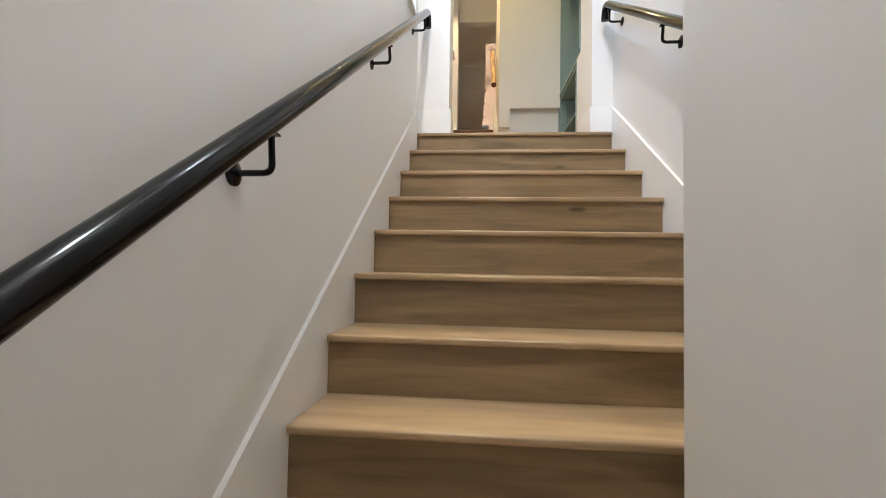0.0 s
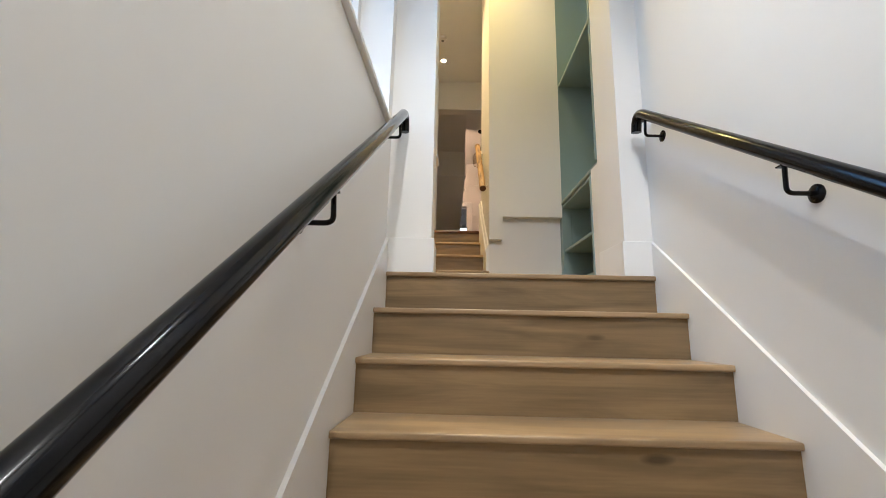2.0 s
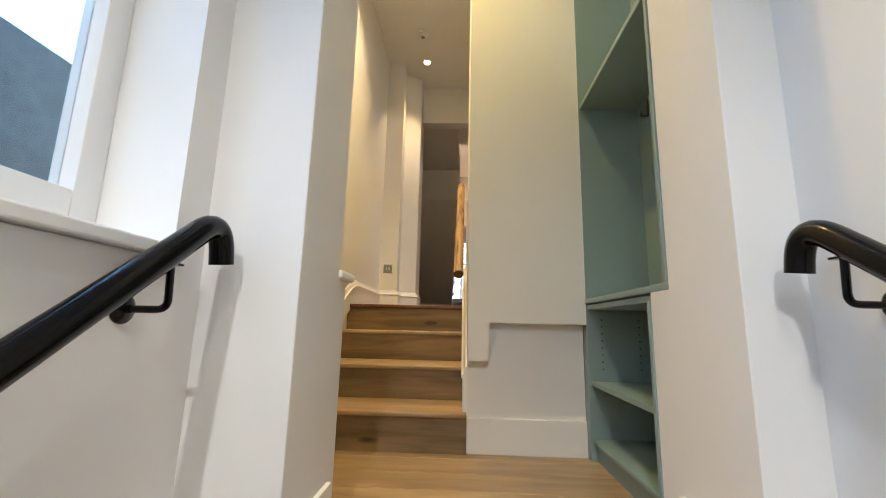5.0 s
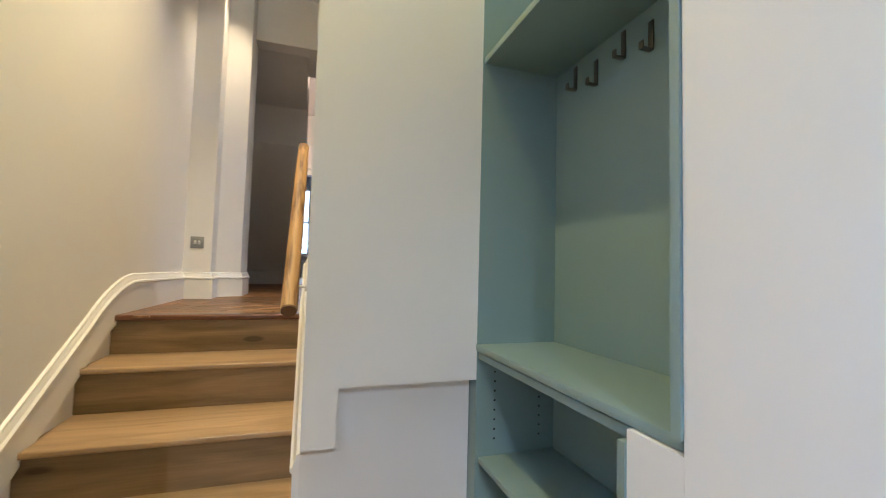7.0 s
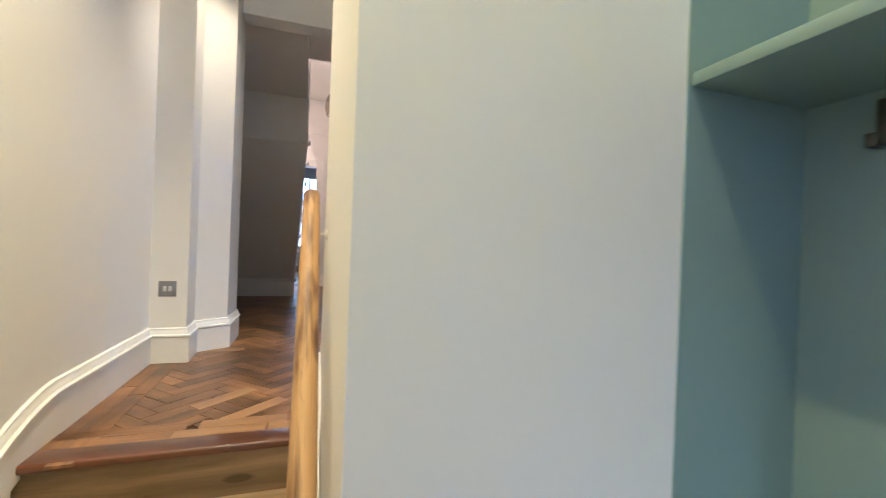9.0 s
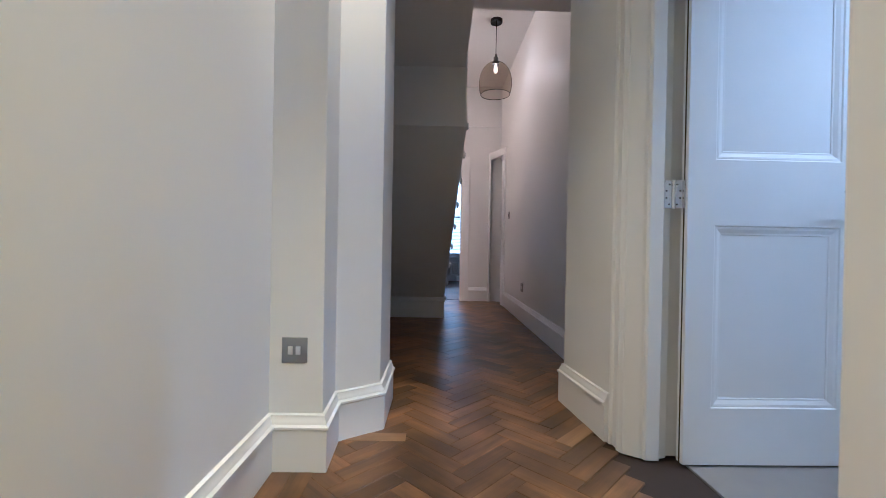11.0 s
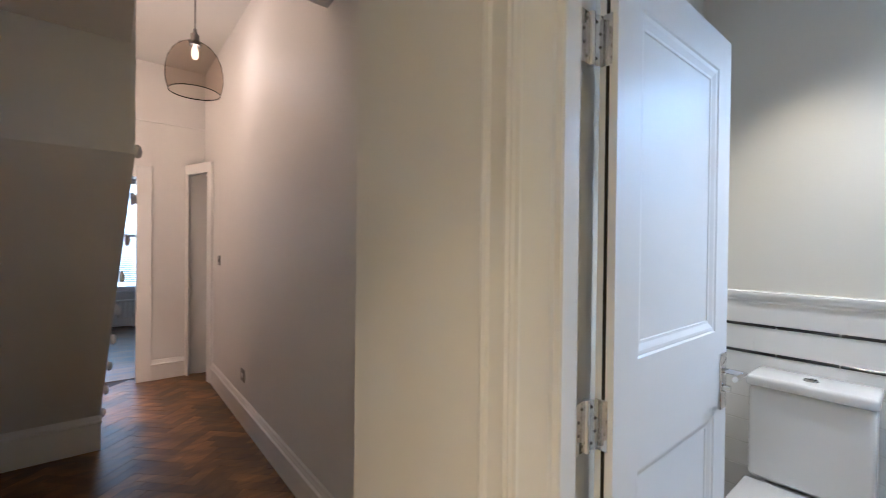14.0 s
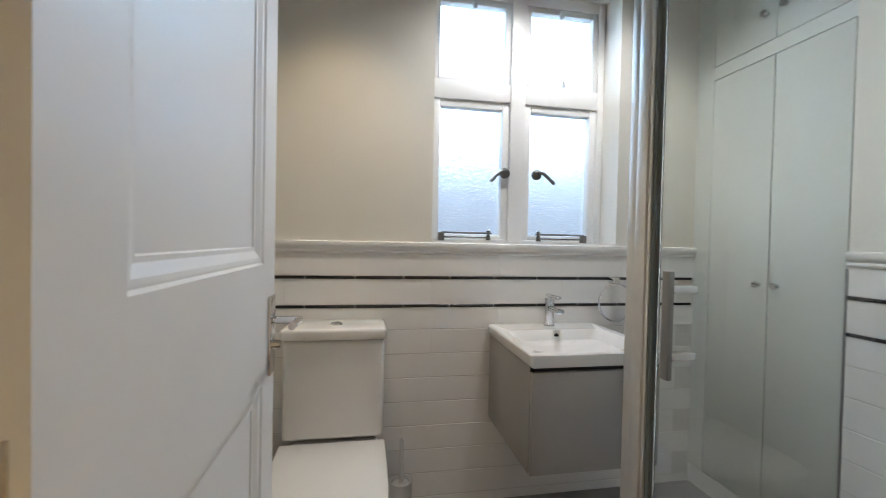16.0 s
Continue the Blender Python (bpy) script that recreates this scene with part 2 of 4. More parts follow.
SMOKE = thin_glass("smoky_blown_glass", (0.80, 0.74, 0.68), 0.03)
BULB = glowing("warm_filament_bulb", (1.0, 0.72, 0.44), 3)
LENS = glowing("downlight_lens", (1.0, 0.86, 0.6), 25)


def rising(m, z0, z1, s0, s1):
    """A backdrop that brightens from the hazy horizon up into the sky."""
    n, l = m.node_tree.nodes, m.node_tree.links
    tc, sep, ra = n.new("ShaderNodeTexCoord"), n.new("ShaderNodeSeparateXYZ"), n.new("ShaderNodeMapRange")
    ra.inputs["From Min"].default_value, ra.inputs["From Max"].default_value = z0, z1
    ra.inputs["To Min"].default_value, ra.inputs["To Max"].default_value = s0, s1
    l.new(tc.outputs["Object"], sep.inputs[0])
    l.new(sep.outputs["Z"], ra.inputs["Value"])
    l.new(ra.outputs[0], n["Principled BSDF"].inputs["Emission Strength"])
    return m


SKYGLOW = rising(glowing("overcast_sky_backdrop", (0.56, 0.77, 1.0), 58.0), 2.5, 2.9, 1.1, 58.0)
STAIRSKY = glowing("dull_sky_backdrop", (0.27, 0.57, 1.0), 5.6)
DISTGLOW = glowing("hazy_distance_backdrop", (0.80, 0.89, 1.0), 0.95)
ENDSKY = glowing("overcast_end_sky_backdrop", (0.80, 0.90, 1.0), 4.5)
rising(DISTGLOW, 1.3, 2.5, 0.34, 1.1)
BRICK = mat("grey_brick_neighbour_wall", (0.25, 0.23, 0.20), 0.9, vary=0.35, scale=14, bump=0.6, bump_scale=30)


# ---- mesh helpers
def add_box(bm, x0, x1, y0, y1, z0, z1):
    vs = [bm.verts.new((x, y, z)) for x in (x0, x1) for y in (y0, y1) for z in (z0, z1)]
    for f in ((0, 1, 3, 2), (4, 6, 7, 5), (0, 4, 5, 1), (2, 3, 7, 6), (0, 2, 6, 4), (1, 5, 7, 3)):
        bm.faces.new([vs[i] for i in f])
    return bm


def boxes(*bs, bevel=0.0, segments=2):
    bm = bmesh.new()
    for b in bs:
        add_box(bm, *b)
    if bevel:
        bmesh.ops.bevel(bm, geom=bm.edges[:], offset=bevel, segments=segments, affect="EDGES", profile=0.5)
    return bm


def prism(points, axis, a, b, bevel=0.0):
    """A flat outline in the two other axes, pushed out from a to b along axis."""
    bm = bmesh.new()

    def at(p, d):
        c = list(p)
        c.insert(axis, d)
        return bm.verts.new(c)

    lo, hi = [at(p, a) for p in points], [at(p, b) for p in points]
    bm.faces.new(lo)
    bm.faces.new(hi[::-1])
    for i in range(len(points)):
        j = (i + 1) % len(points)
        bm.faces.new((lo[i], hi[i], hi[j], lo[j]))
    bmesh.ops.recalc_face_normals(bm, faces=bm.faces[:])
    if bevel:
        bmesh.ops.bevel(bm, geom=bm.edges[:], offset=bevel, segments=2, affect="EDGES", profile=0.5)
    return bm


def tube(points, r, n=16, bm=None, squash=1.0):
    """A round bar swept along points."""
    bm = bm or bmesh.new()
    pts = [Vector(p) for p in points]
    rings, side = [], None
    for i, p in enumerate(pts):
        d = (pts[min(i + 1, len(pts) - 1)] - pts[max(i - 1, 0)]).normalized()
        if side is None:
            side = d.orthogonal().normalized()
        side = (side - d * side.dot(d)).normalized()
        up = d.cross(side)
        rings.append([bm.verts.new(p + side * math.cos(2 * math.pi * k / n) * r + up * math.sin(2 * math.pi * k / n) * r * squash) for k in range(n)])
    for a, b in zip(rings, rings[1:]):
        for k in range(n):
            bm.faces.new((a[k], a[(k + 1) % n], b[(k + 1) % n], b[k]))
    bm.faces.new(rings[0][::-1])
    bm.faces.new(rings[-1])
    bmesh.ops.recalc_face_normals(bm, faces=bm.faces[:])
    return bm


def arc(a, corner, b, n=6):
    """Points of a smooth turn from a to b round corner."""
    a, c, b = Vector(a), Vector(corner), Vector(b)
    return [a.lerp(c, t).lerp(c.lerp(b, t), t) for t in [i / n for i in range(n + 1)]]


def lathe(profile, m=Matrix(), n=24, bm=None, cap=True):
    """Rings of (radius, height) turned about m's z axis."""
    bm = bm or bmesh.new()
    rings = [[bm.verts.new(m @ Vector((r * math.cos(2 * math.pi * k / n), r * math.sin(2 * math.pi * k / n), h))) for k in range(n)] for r, h in profile]
    for a, b in zip(rings, rings[1:]):
        for k in range(n):
            bm.faces.new((a[k], a[(k + 1) % n], b[(k + 1) % n], b[k]))
    if cap and profile[0][0] > 1e-5:
        bm.faces.new(rings[0][::-1])
    if cap and profile[-1][0] > 1e-5:
        bm.faces.new(rings[-1])
    bmesh.ops.remove_doubles(bm, verts=bm.verts[:], dist=1e-6)
    bmesh.ops.recalc_face_normals(bm, faces=bm.faces[:])
    return bm


def mesh_of(name, bm, material, smooth=True):
    me = bpy.data.meshes.new(name)
    bm.to_mesh(me)
    bm.free()
    me.materials.append(material)
    if smooth:
        for p in me.polygons:
            p.use_smooth = True
        me.set_sharp_from_angle(angle=radians(35))
    return me


def thing(name, base, label, category, group=""):
    """The Empty at the base of a thing."""
    e = new(name)
    e.empty_display_size = 0.05
    e.location = base
    bpy.context.view_layer.update()
    return tagged(e, label, category, group)


def part(name, bm, material, parent, label="", smooth=True):
    """A mesh in world coordinates under a thing or a part."""
    o = new(name, mesh_of(name, bm, material, smooth))
    o.parent = parent
    top = parent
    while top.parent:
        top = top.parent
    o.matrix_parent_inverse = Matrix.Translation(-top.location) if top.type == "EMPTY" else Matrix()
    if parent.parent:
        o.matrix_parent_inverse = Matrix()
    return tagged(o, label)


def single(name, bm, material, label, category, group="", smooth=True):
    return tagged(new(name, mesh_of(name, bm, material, smooth)), label, category, group)


def structure(name, bm, material, label="", smooth=False):
    return tagged(new(name, mesh_of(name, bm, material, smooth)), label, "", "", "structure")


def moulding(path, profile):
    """A profile of (out, up) swept along a path of (x, y, z, out_x, out_y); out is already mitred."""
    bm = bmesh.new()
    rings = [[bm.verts.new((x + nx * d, y + ny * d, z + h)) for d, h in profile] for x, y, z, nx, ny in path]
    k = len(profile)
    for a, b in zip(rings, rings[1:]):
        for i in range(k - 1):
            bm.faces.new((a[i], a[i + 1], b[i + 1], b[i]))
    bm.faces.new(rings[0])
    bm.faces.new(rings[-1][::-1])
    bmesh.ops.recalc_face_normals(bm, faces=bm.faces[:])
    return bm


# ---- sizes
RISE, GO = 0.18, 0.2415
XL, XR = -0.62, 0.662
SPLAY = 0.030
HALL = 4 * RISE
LOW = -10 * RISE
UL, UR = -0.872, -0.015
PY0, PY1 = 0.035, 0.325
NX = 0.527
NF = 0.542
BOXY = 1.165
CEILZ = 3.42

# ---- walls of the lower stair


def splayed(bm):
    """Leans the faces near XL with the slight splay of the left wall."""
    for v in bm.verts:
        if abs(v.co.x - XL) < 0.1 and v.co.y < 0:
            v.co.x += SPLAY * v.co.y
    return bm


wl = structure("wall_stair_left", splayed(boxes((-0.86, XL, -4.6, -0.06, LOW - 0.1, 0.698), (-0.86, XL, -0.06, PY0, LOW - 0.1, CEILZ), (-0.86, XL, -4.6, -1.45, 0.698, CEILZ), (-0.86, XL, -1.45, -0.06, 2.45, CEILZ))), WALL, "white painted plaster wall beside the stairs")
structure("wall_stair_right", boxes((XR, 0.9, -1.79, PY0, LOW - 0.1, CEILZ)), WALL, "white painted plaster wall beside the stairs")
structure("wall_lobby_right", boxes((0.222, 0.9, -4.6, -1.79, LOW - 0.1, CEILZ), bevel=0.004), WALL, "white painted wall corner at the stair foot")
structure("wall_lobby_back", boxes((-0.98, 0.9, -4.75, -4.6, LOW - 0.1, CEILZ)), WALL, "plain white wall behind the stair foot")
structure("ceiling_stair", boxes((-0.98, 0.9, -4.7, PY0, 2.62, 2.72)), CEIL, "plain white ceiling over the stairs")
structure("floor_lobby", boxes((-0.98, 0.9, -4.6, -2.14, LOW - 0.06, LOW)), OAKY, "pale oak floor at the stair foot")

# window beside the stair: sill board, frame and panes set deep in the wall
sill = structure("window_sill_stair", splayed(boxes((-0.86, XL + 0.022, -1.45, -0.062, 0.700, 0.724), bevel=0.004)), TRIM, "white painted timber window sill board")
win = thing("window_1", (-0.82, -0.75, 0.76), "white painted timber stair window with clear panes", "window")
win["kind"] = "structure"
part("window_frame", boxes((-0.85, -0.79, -1.45, -1.39, 0.724, 2.45), (-0.85, -0.79, -0.12, -0.06, 0.724, 2.45), (-0.85, -0.79, -1.39, -0.12, 0.724, 0.82), (-0.85, -0.79, -1.39, -0.12, 2.39, 2.45), (-0.845, -0.795, -0.785, -0.698, 0.82, 2.39), bevel=0.004), TRIM, win)
for y0, y1 in ((-1.39, -0.785), (-0.698, -0.12)):
    p = part("pane", boxes((-0.828, -0.822, y0, y1, 0.82, 2.39)), PANE, win, smooth=False)
    p.visible_shadow = False
structure("backdrop_brick_wall", boxes((-2.6, -2.45, -4.5, 2.5, -2, 2.1)), BRICK, "grey brick wall of the neighbouring building outside")
structure("ground", boxes((-60, -1.2, -60, 60, -2.3, -2.2), (3.2, 60, -60, 60, -2.3, -2.2)), BATHFLOOR, "grey ground outside the house")

# ---- piers between the stair and the landing
structure("wall_pier_left", boxes((-0.98, -0.400, PY0, PY1 + 0.008, -0.25, CEILZ), bevel=0.003), WALL, "white painted wall pier at the stair head")
structure("wall_pier_right", boxes((NX, 0.9, PY0, 0.335, -0.25, CEILZ), bevel=0.002), WALL, "white painted wall pier at the stair head")
stub = thing("low_wall", (-0.43, 0.37, 0), "low white half wall with a rounded capping board", "half wall")
part("wall_body", boxes((-0.56, -0.412, PY1 - 0.02, 0.435, 0.0, 0.708)), WALL, stub, smooth=False)
part("capping_board", boxes((-0.58, -0.388, PY1 - 0.01, 0.458, 0.708, 0.733), bevel=0.009, segments=3), TRIM, stub)

# ---- lower staircase
stair = thing("staircase", (0, -1.1, LOW), "pale oak staircase with closed risers between white strings", "staircase")
for k in range(10):
    y, z = -GO * k, -RISE * k
    x0, x1 = XL + 0.012, (XR - 0.012 if y > -1.79 else 0.222)
    tread = splayed(boxes((x0, x1, y, y + (GO + 0.02 if k else 0.05), z - 0.022, z), bevel=0.006, segments=3))
    part("tread", tread, OAKY, stair)
    # riser takes the darker copy of the tread's oak as painted shade
    part("riser", splayed(boxes((x0, x1, y + 0.016, y + 0.030, z - RISE, z - 0.022))), OAKSHADE, stair, smooth=False)


def string(x0, x1, y_end):
    """A raking skirting that follows the pitch line and levels out at the stair head."""
    h, s = 0.170, RISE / GO
    y_end_z = h + s * (y_end - 0.03)
    return prism([(PY0, 0.0), (PY0, h), (0.03, h), (y_end, y_end_z), (y_end, y_end_z - 0.5), (0.0, -0.35)], 0, x0, x1)


part("stair_string", splayed(string(XL, XL + 0.014, -3.2)), TRIM, stair, "white painted raking skirting", False)
part("stair_string", string(XR - 0.014, XR, -1.79), TRIM, stair, "white painted raking skirting", False)
structure("baseboard_lobby", boxes((0.208, 0.222, -4.6, -1.775, LOW, -1.36), bevel=0.002), TRIM, "white painted skirting board at the stair foot")
structure("baseboard_pier_left", boxes((XL, -0.386, PY0 - 0.014, PY0, 0.0, 0.168), (-0.400, -0.386, PY0, PY1 + 0.01, 0.0, 0.168), bevel=0.002), TRIM, "white painted square skirting board")
structure("baseboard_pier_right", boxes((NX - 0.014, XR, PY0 - 0.014, PY0, 0.0, 0.168), (NX - 0.014, NX, PY0, 0.335, 0.0, 0.168), bevel=0.002), TRIM, "white painted square skirting board")


def wall_handrail(x, inward, y_top, z_top, y_end, brackets, slope):
    """A round black rail parallel to the stair, its upper end turned down, on cranked brackets."""
    lean = SPLAY if inward > 0 else 0.0
    end = (x + lean * y_end, y_end, z_top - slope * (y_top - y_end))
    rail = thing("handrail", (x - inward * 0.075, y_top, 0.6), "glossy black round metal handrail on wall brackets", "handrail", "black stair handrails")
    pts = [end, (x, y_top - 0.10, z_top - slope * 0.10)] + arc((x, y_top - 0.05, z_top - slope * 0.05), (x, y_top + 0.015, z_top + 0.012), (x, y_top + 0.03, z_top - 0.055), 8) + [(x, y_top + 0.035, z_top - 0.085)]
    part("rail_tube", tube(pts, 0.0235, 24), BLACK, rail)
    for y in brackets:
        z = z_top - slope * (y_top - y)
        wx = x - inward * 0.075
        sx = lean * y
        x, wx = x + sx, wx + sx
        br = part("bracket", tube([(wx, y, z - 0.105), (x - inward * 0.02, y, z - 0.105)] + arc((x - inward * 0.015, y, z - 0.105), (x + inward * 0.004, y, z - 0.105), (x + inward * 0.004, y, z - 0.088), 5) + [(x, y, z - 0.02)], 0.0065, 10), BLACK, rail)
        part("rose", lathe([(0.0, 0.0), (0.026, 0.0), (0.026, 0.004), (0.016, 0.009), (0.007, 0.011)], Matrix.Translation((wx, y, z - 0.105)) @ Matrix.Rotation(radians(90 * inward), 4, "Y"), 20), BLACK, br)
        part("saddle", boxes((x - 0.011, x + 0.011, y - 0.018, y + 0.018, z - 0.029, z - 0.025)), BLACK, br)
        x = x - sx
    return rail


wall_handrail(XL + 0.075, 1, -0.055, 0.780, -3.1, (-0.16, -1.015, -1.912), 0.735)
wall_handrail(XR - 0.075, -1, -0.075, 0.780, -1.70, (-0.135, -0.860), 0.72)

# ---- landing
structure("floor_landing", boxes((-1.1, 0.86, 0.05, 1.2, -0.06, -0.003)), GROUT, "pale oak boarded landing floor")
structure("wall_upper_left", boxes((-1.1, UL, PY1, 3.256, -0.25, CEILZ)), WALL, "white painted plaster wall beside the upper steps")
boxw = thing("boxed_wall_panel", (0.25, BOXY, 0), "white painted boxed panel with a stepped lower edge", "wall panel")
part("panel_face", prism([(UR + 0.005, 0.0), (UR + 0.005, 0.42), (0.085, 0.42), (0.09, 0.60), (0.549, 0.60), (0.549, CEILZ), (UR, CEILZ), (UR, 0.42)][1:], 1, BOXY, BOXY + 0.06), WALL, boxw, smooth=False)
structure("wall_upper_right", prism([(UR, BOXY + 0.06), (-0.010, 2.10), (0.6, 2.10), (0.6, 2.0), (NF, BOXY + 0.06)], 2, 0.0, CEILZ), WALL, "white painted wall under and beside the box")
structure("baseboard_landing", boxes((UR, NF + 0.001, BOXY + 0.044, BOXY + 0.062, 0.0, 0.158), bevel=0.002), TRIM, "white painted square skirting board")
structure("ceiling_landing", boxes((-1.1, 0.9, PY0, 4.05, CEILZ, CEILZ + 0.08)), CEIL, "plain white ceiling with downlights")

# ---- coat niche: teal open cupboard built into the wall
NB, NY0, NY1, NYL = 0.845, 0.335, 1.162, 0.470
niche = thing("coat_niche", (0.68, 0.75, 0), "sage teal painted built-in coat niche with shelves and hooks", "built-in cupboard")
part("back_panel", boxes((NB, NB + 0.018, NY0, NY1 + 0.06, 0.0, 2.75)), TEAL, niche, smooth=False)
part("side_panel", boxes((NF + 0.002, NB, NY1, NY1 + 0.07, 0.0, 2.75)), TEAL, niche, smooth=False)
part("side_panel", boxes((NX - 0.005, NB, NY0, NY0 + 0.018, 0.72, 2.75)), TEAL, niche, smooth=False)
part("side_panel", boxes((NX - 0.003, NB, NYL - 0.018, NYL, 0.0, 0.672)), TEAL, niche, smooth=False)
part("bench_shelf", boxes((NF - 0.004, NB, NY0, NY1, 0.698, 0.720), bevel=0.003), TEAL, niche)
part("rail_under_bench", boxes((NF + 0.006, NB, NYL - 0.018, NY1, 0.670, 0.692), bevel=0.003), TEAL, niche)
part("shelf", boxes((NF + 0.012, NB, NYL, NY1, 0.325, 0.345), bevel=0.003), TEAL, niche)
part("plinth_shelf", boxes((NF + 0.012, NB, NYL, NY1, 0.075, 0.095), bevel=0.003), TEAL, niche)
part("plinth", boxes((NF + 0.03, NF + 0.045, NYL, NY1, 0.0, 0.075)), TEAL, niche, smooth=False)
part("hat_shelf", boxes((NF + 0.008, NB, NY0 + 0.018, NY1, 1.700, 1.724), bevel=0.003), TEAL, niche)
part("top_panel", boxes((NF, NB, NY0, NY1, 2.73, 2.75)), TEAL, niche, smooth=False)
for x in (NF + 0.07, NB - 0.06):
    for i in range(8):
        part("shelf_pin_hole", boxes((x - 0.003, x + 0.003, NY1 - 0.0012, NY1 + 0.001, 0.40 + i * 0.032 - 0.003, 0.40 + i * 0.032 + 0.003)), DARK, niche, smooth=False)
structure("wall_landing_right", boxes((NX + 0.002, 0.9, NY0, NYL - 0.018, 0.0, 0.696), (NX, 0.9, NY0, NY1 + 0.02, 2.75, CEILZ), (NB + 0.018, 0.9, NY0, NY1 + 0.06, 0.0, 2.75)), WALL, "white painted wall around the coat niche")


def coat_hook(y, z):
    hook = single("coat_hook", boxes((NB - 0.005, NB - 0.001, y - 0.009, y + 0.009, z - 0.035, z + 0.045), (NB - 0.035, NB - 0.001, y - 0.008, y + 0.008, z - 0.040, z - 0.035), (NB - 0.038, NB - 0.034, y - 0.008, y + 0.008, z - 0.040, z - 0.018), bevel=0.0012), PEWTER, "small dark pewter J-shaped coat hook on teal panel", "coat hook", "coat hooks in the niche")
    return hook


for i, y in enumerate((1.045, 0.937, 0.815, 0.712, 0.598, 0.487)):
    coat_hook(y, 1.640 if i % 2 == 0 else 1.612)

# ---- upper steps
upper = thing("upper_steps", (-0.46, 1.6, 0), "short flight of four pale oak steps", "steps")
UY = (1.180, 1.515, 1.860, 2.15)
for k, y in enumerate(UY):
    z = RISE * (k + 1)
    if k < 3:
        part("tread", boxes((UL, UR - 0.001, y, y + 0.395, z - 0.022, z), bevel=0.006, segments=3), OAKY, upper)
    # shade on these risers is coloured in too, same timber as the treads
    part("riser", boxes((UL, UR - 0.001, y + 0.016, y + 0.03, z - RISE, z - 0.022)), OAKSHADE, upper, smooth=False)
part("top_nosing", boxes((UL, 0.022, 2.145, 2.250, HALL - 0.026, HALL + 0.002), bevel=0.008, segments=3), NOSE, upper, "dark red-brown varnished top nosing")

# skirting with ogee top that ramps up the steps and runs round the pilaster
OGEE = ((0.0, 0.0), (0.02, 0.0), (0.02, 0.140), (0.027, 0.146), (0.027, 0.154), (0.018, 0.160), (0.016, 0.170), (0.010, 0.179), (0.010, 0.189), (0.0, 0.193))
P1 = (UL, 3.256)
ramp = [(UL, 0.95, 0.0, 1, 0), (UL, 1.07, 0.04, 1, 0)] + [(UL, v[1], v[2], 1, 0) for v in arc((UL, 1.92, 0.545), (UL, 2.14, 0.700), (UL, 2.36, HALL), 8)]
run = ramp + [(P1[0], P1[1], HALL, 1, -1), (-0.69, 3.256, HALL, 1, -1), (-0.70, 3.47, HALL, 1, -0.6), (-0.537, 3.58, HALL, 1, -0.5), (-0.535, 3.93, HALL, 1, 0)]
structure("baseboard_hall_left", moulding(run, OGEE), TRIM, "white moulded skirting board ramping up beside the steps", True)
ramp_r = [(UR, 1.226, 0.20, -1, 0), (UR, 1.84, 0.655, -1, 0)] + [(UR + 0.006 * (v[1] - 1.225), v[1], v[2], -1, 0) for v in arc((UR, 1.90, 0.70), (UR, 2.02, 0.80), (UR, 2.10, 0.835), 5)] + [(-0.010, 2.125, 0.838, -1, 0)]
structure("baseboard_upper_right", moulding(ramp_r, ((0, -0.28), (0.020, -0.28), (0.020, 0.130), (0.027, 0.138), (0.027, 0.146), (0.018, 0.154), (0.016, 0.164), (0.010, 0.176), (0.010, 0.186), (0, 0.190))), TRIM, "white moulded skirting board beside the steps", True)

# timber handrail on the upper right wall
hr = thing("timber_handrail", (UR, 1.6, 1.1), "honey coloured round timber handrail with visible grain", "handrail")
RB, RT = Vector((-0.064, 1.19, 0.835)), Vector((-0.059, 1.975, 1.556))
part("rail_bar", tube([RB + (RT - RB) * f for f in (0.0, 0.012, 0.03, 0.5, 0.985, 1.0)], 0.025, 20), ASH, hr)
part("end_cap", lathe([(0.0, 0.0), (0.024, 0.0), (0.024, 0.006), (0.0, 0.006)], Matrix.Translation(RB - (RT - RB).normalized() * 0.006) @ (RT - RB).to_track_quat("Z", "Y").to_matrix().to_4x4(), 20), NOSE, hr, "dark stained rail end")
for f in (0.16, 0.90):
    p = RB + (RT - RB) * f
    b = part("bracket", tube([(UR + 0.006 * (p.y - 1.225), p.y, p.z - 0.05), (p.x + 0.012, p.y, p.z - 0.05), (p.x, p.y, p.z - 0.042), (p.x, p.y, p.z - 0.02)], 0.005, 10), TRIM, hr, "white painted rail bracket")
    part("rose", lathe([(0.0, 0.0), (0.017, 0.0), (0.015, 0.005), (0.006, 0.008)], Matrix.Translation((UR + 0.006 * (p.y - 1.225), p.y, p.z - 0.05)) @ Matrix.Rotation(radians(-90), 4, "Y"), 18), TRIM, b)

# ---- hall before and through the opening
structure("wall_pilaster_left", prism([(-1.1, 3.256), (-0.69, 3.256), (-0.70, 3.47), (-0.537, 3.58), (-0.535, 3.93), (-1.1, 3.93)], 2, HALL - 0.2, CEILZ, 0.004), WALL, "white stepped wall pilaster beside the opening")
structure("wall_header", boxes((-0.535, 0.366, 3.745, 3.90, 2.965, CEILZ), bevel=0.004), WALL, "white painted header over the hall opening")
structure("wall_pier_hall_right", prism([(0.341, 3.90), (0.390, 3.470), (0.60, 3.470), (0.80, 3.470), (0.80, 3.90)], 2, HALL - 0.2, CEILZ), WALL, "white painted pier beside the hall opening")
structure("wall_hall_right_near", boxes((0.345, 0.60, 2.10, 2.48, HALL - 0.2, CEILZ), (0.345, 0.60, 2.48, 3.470, 2.70, CEILZ)), WALL, "white painted wall with the bathroom doorway")
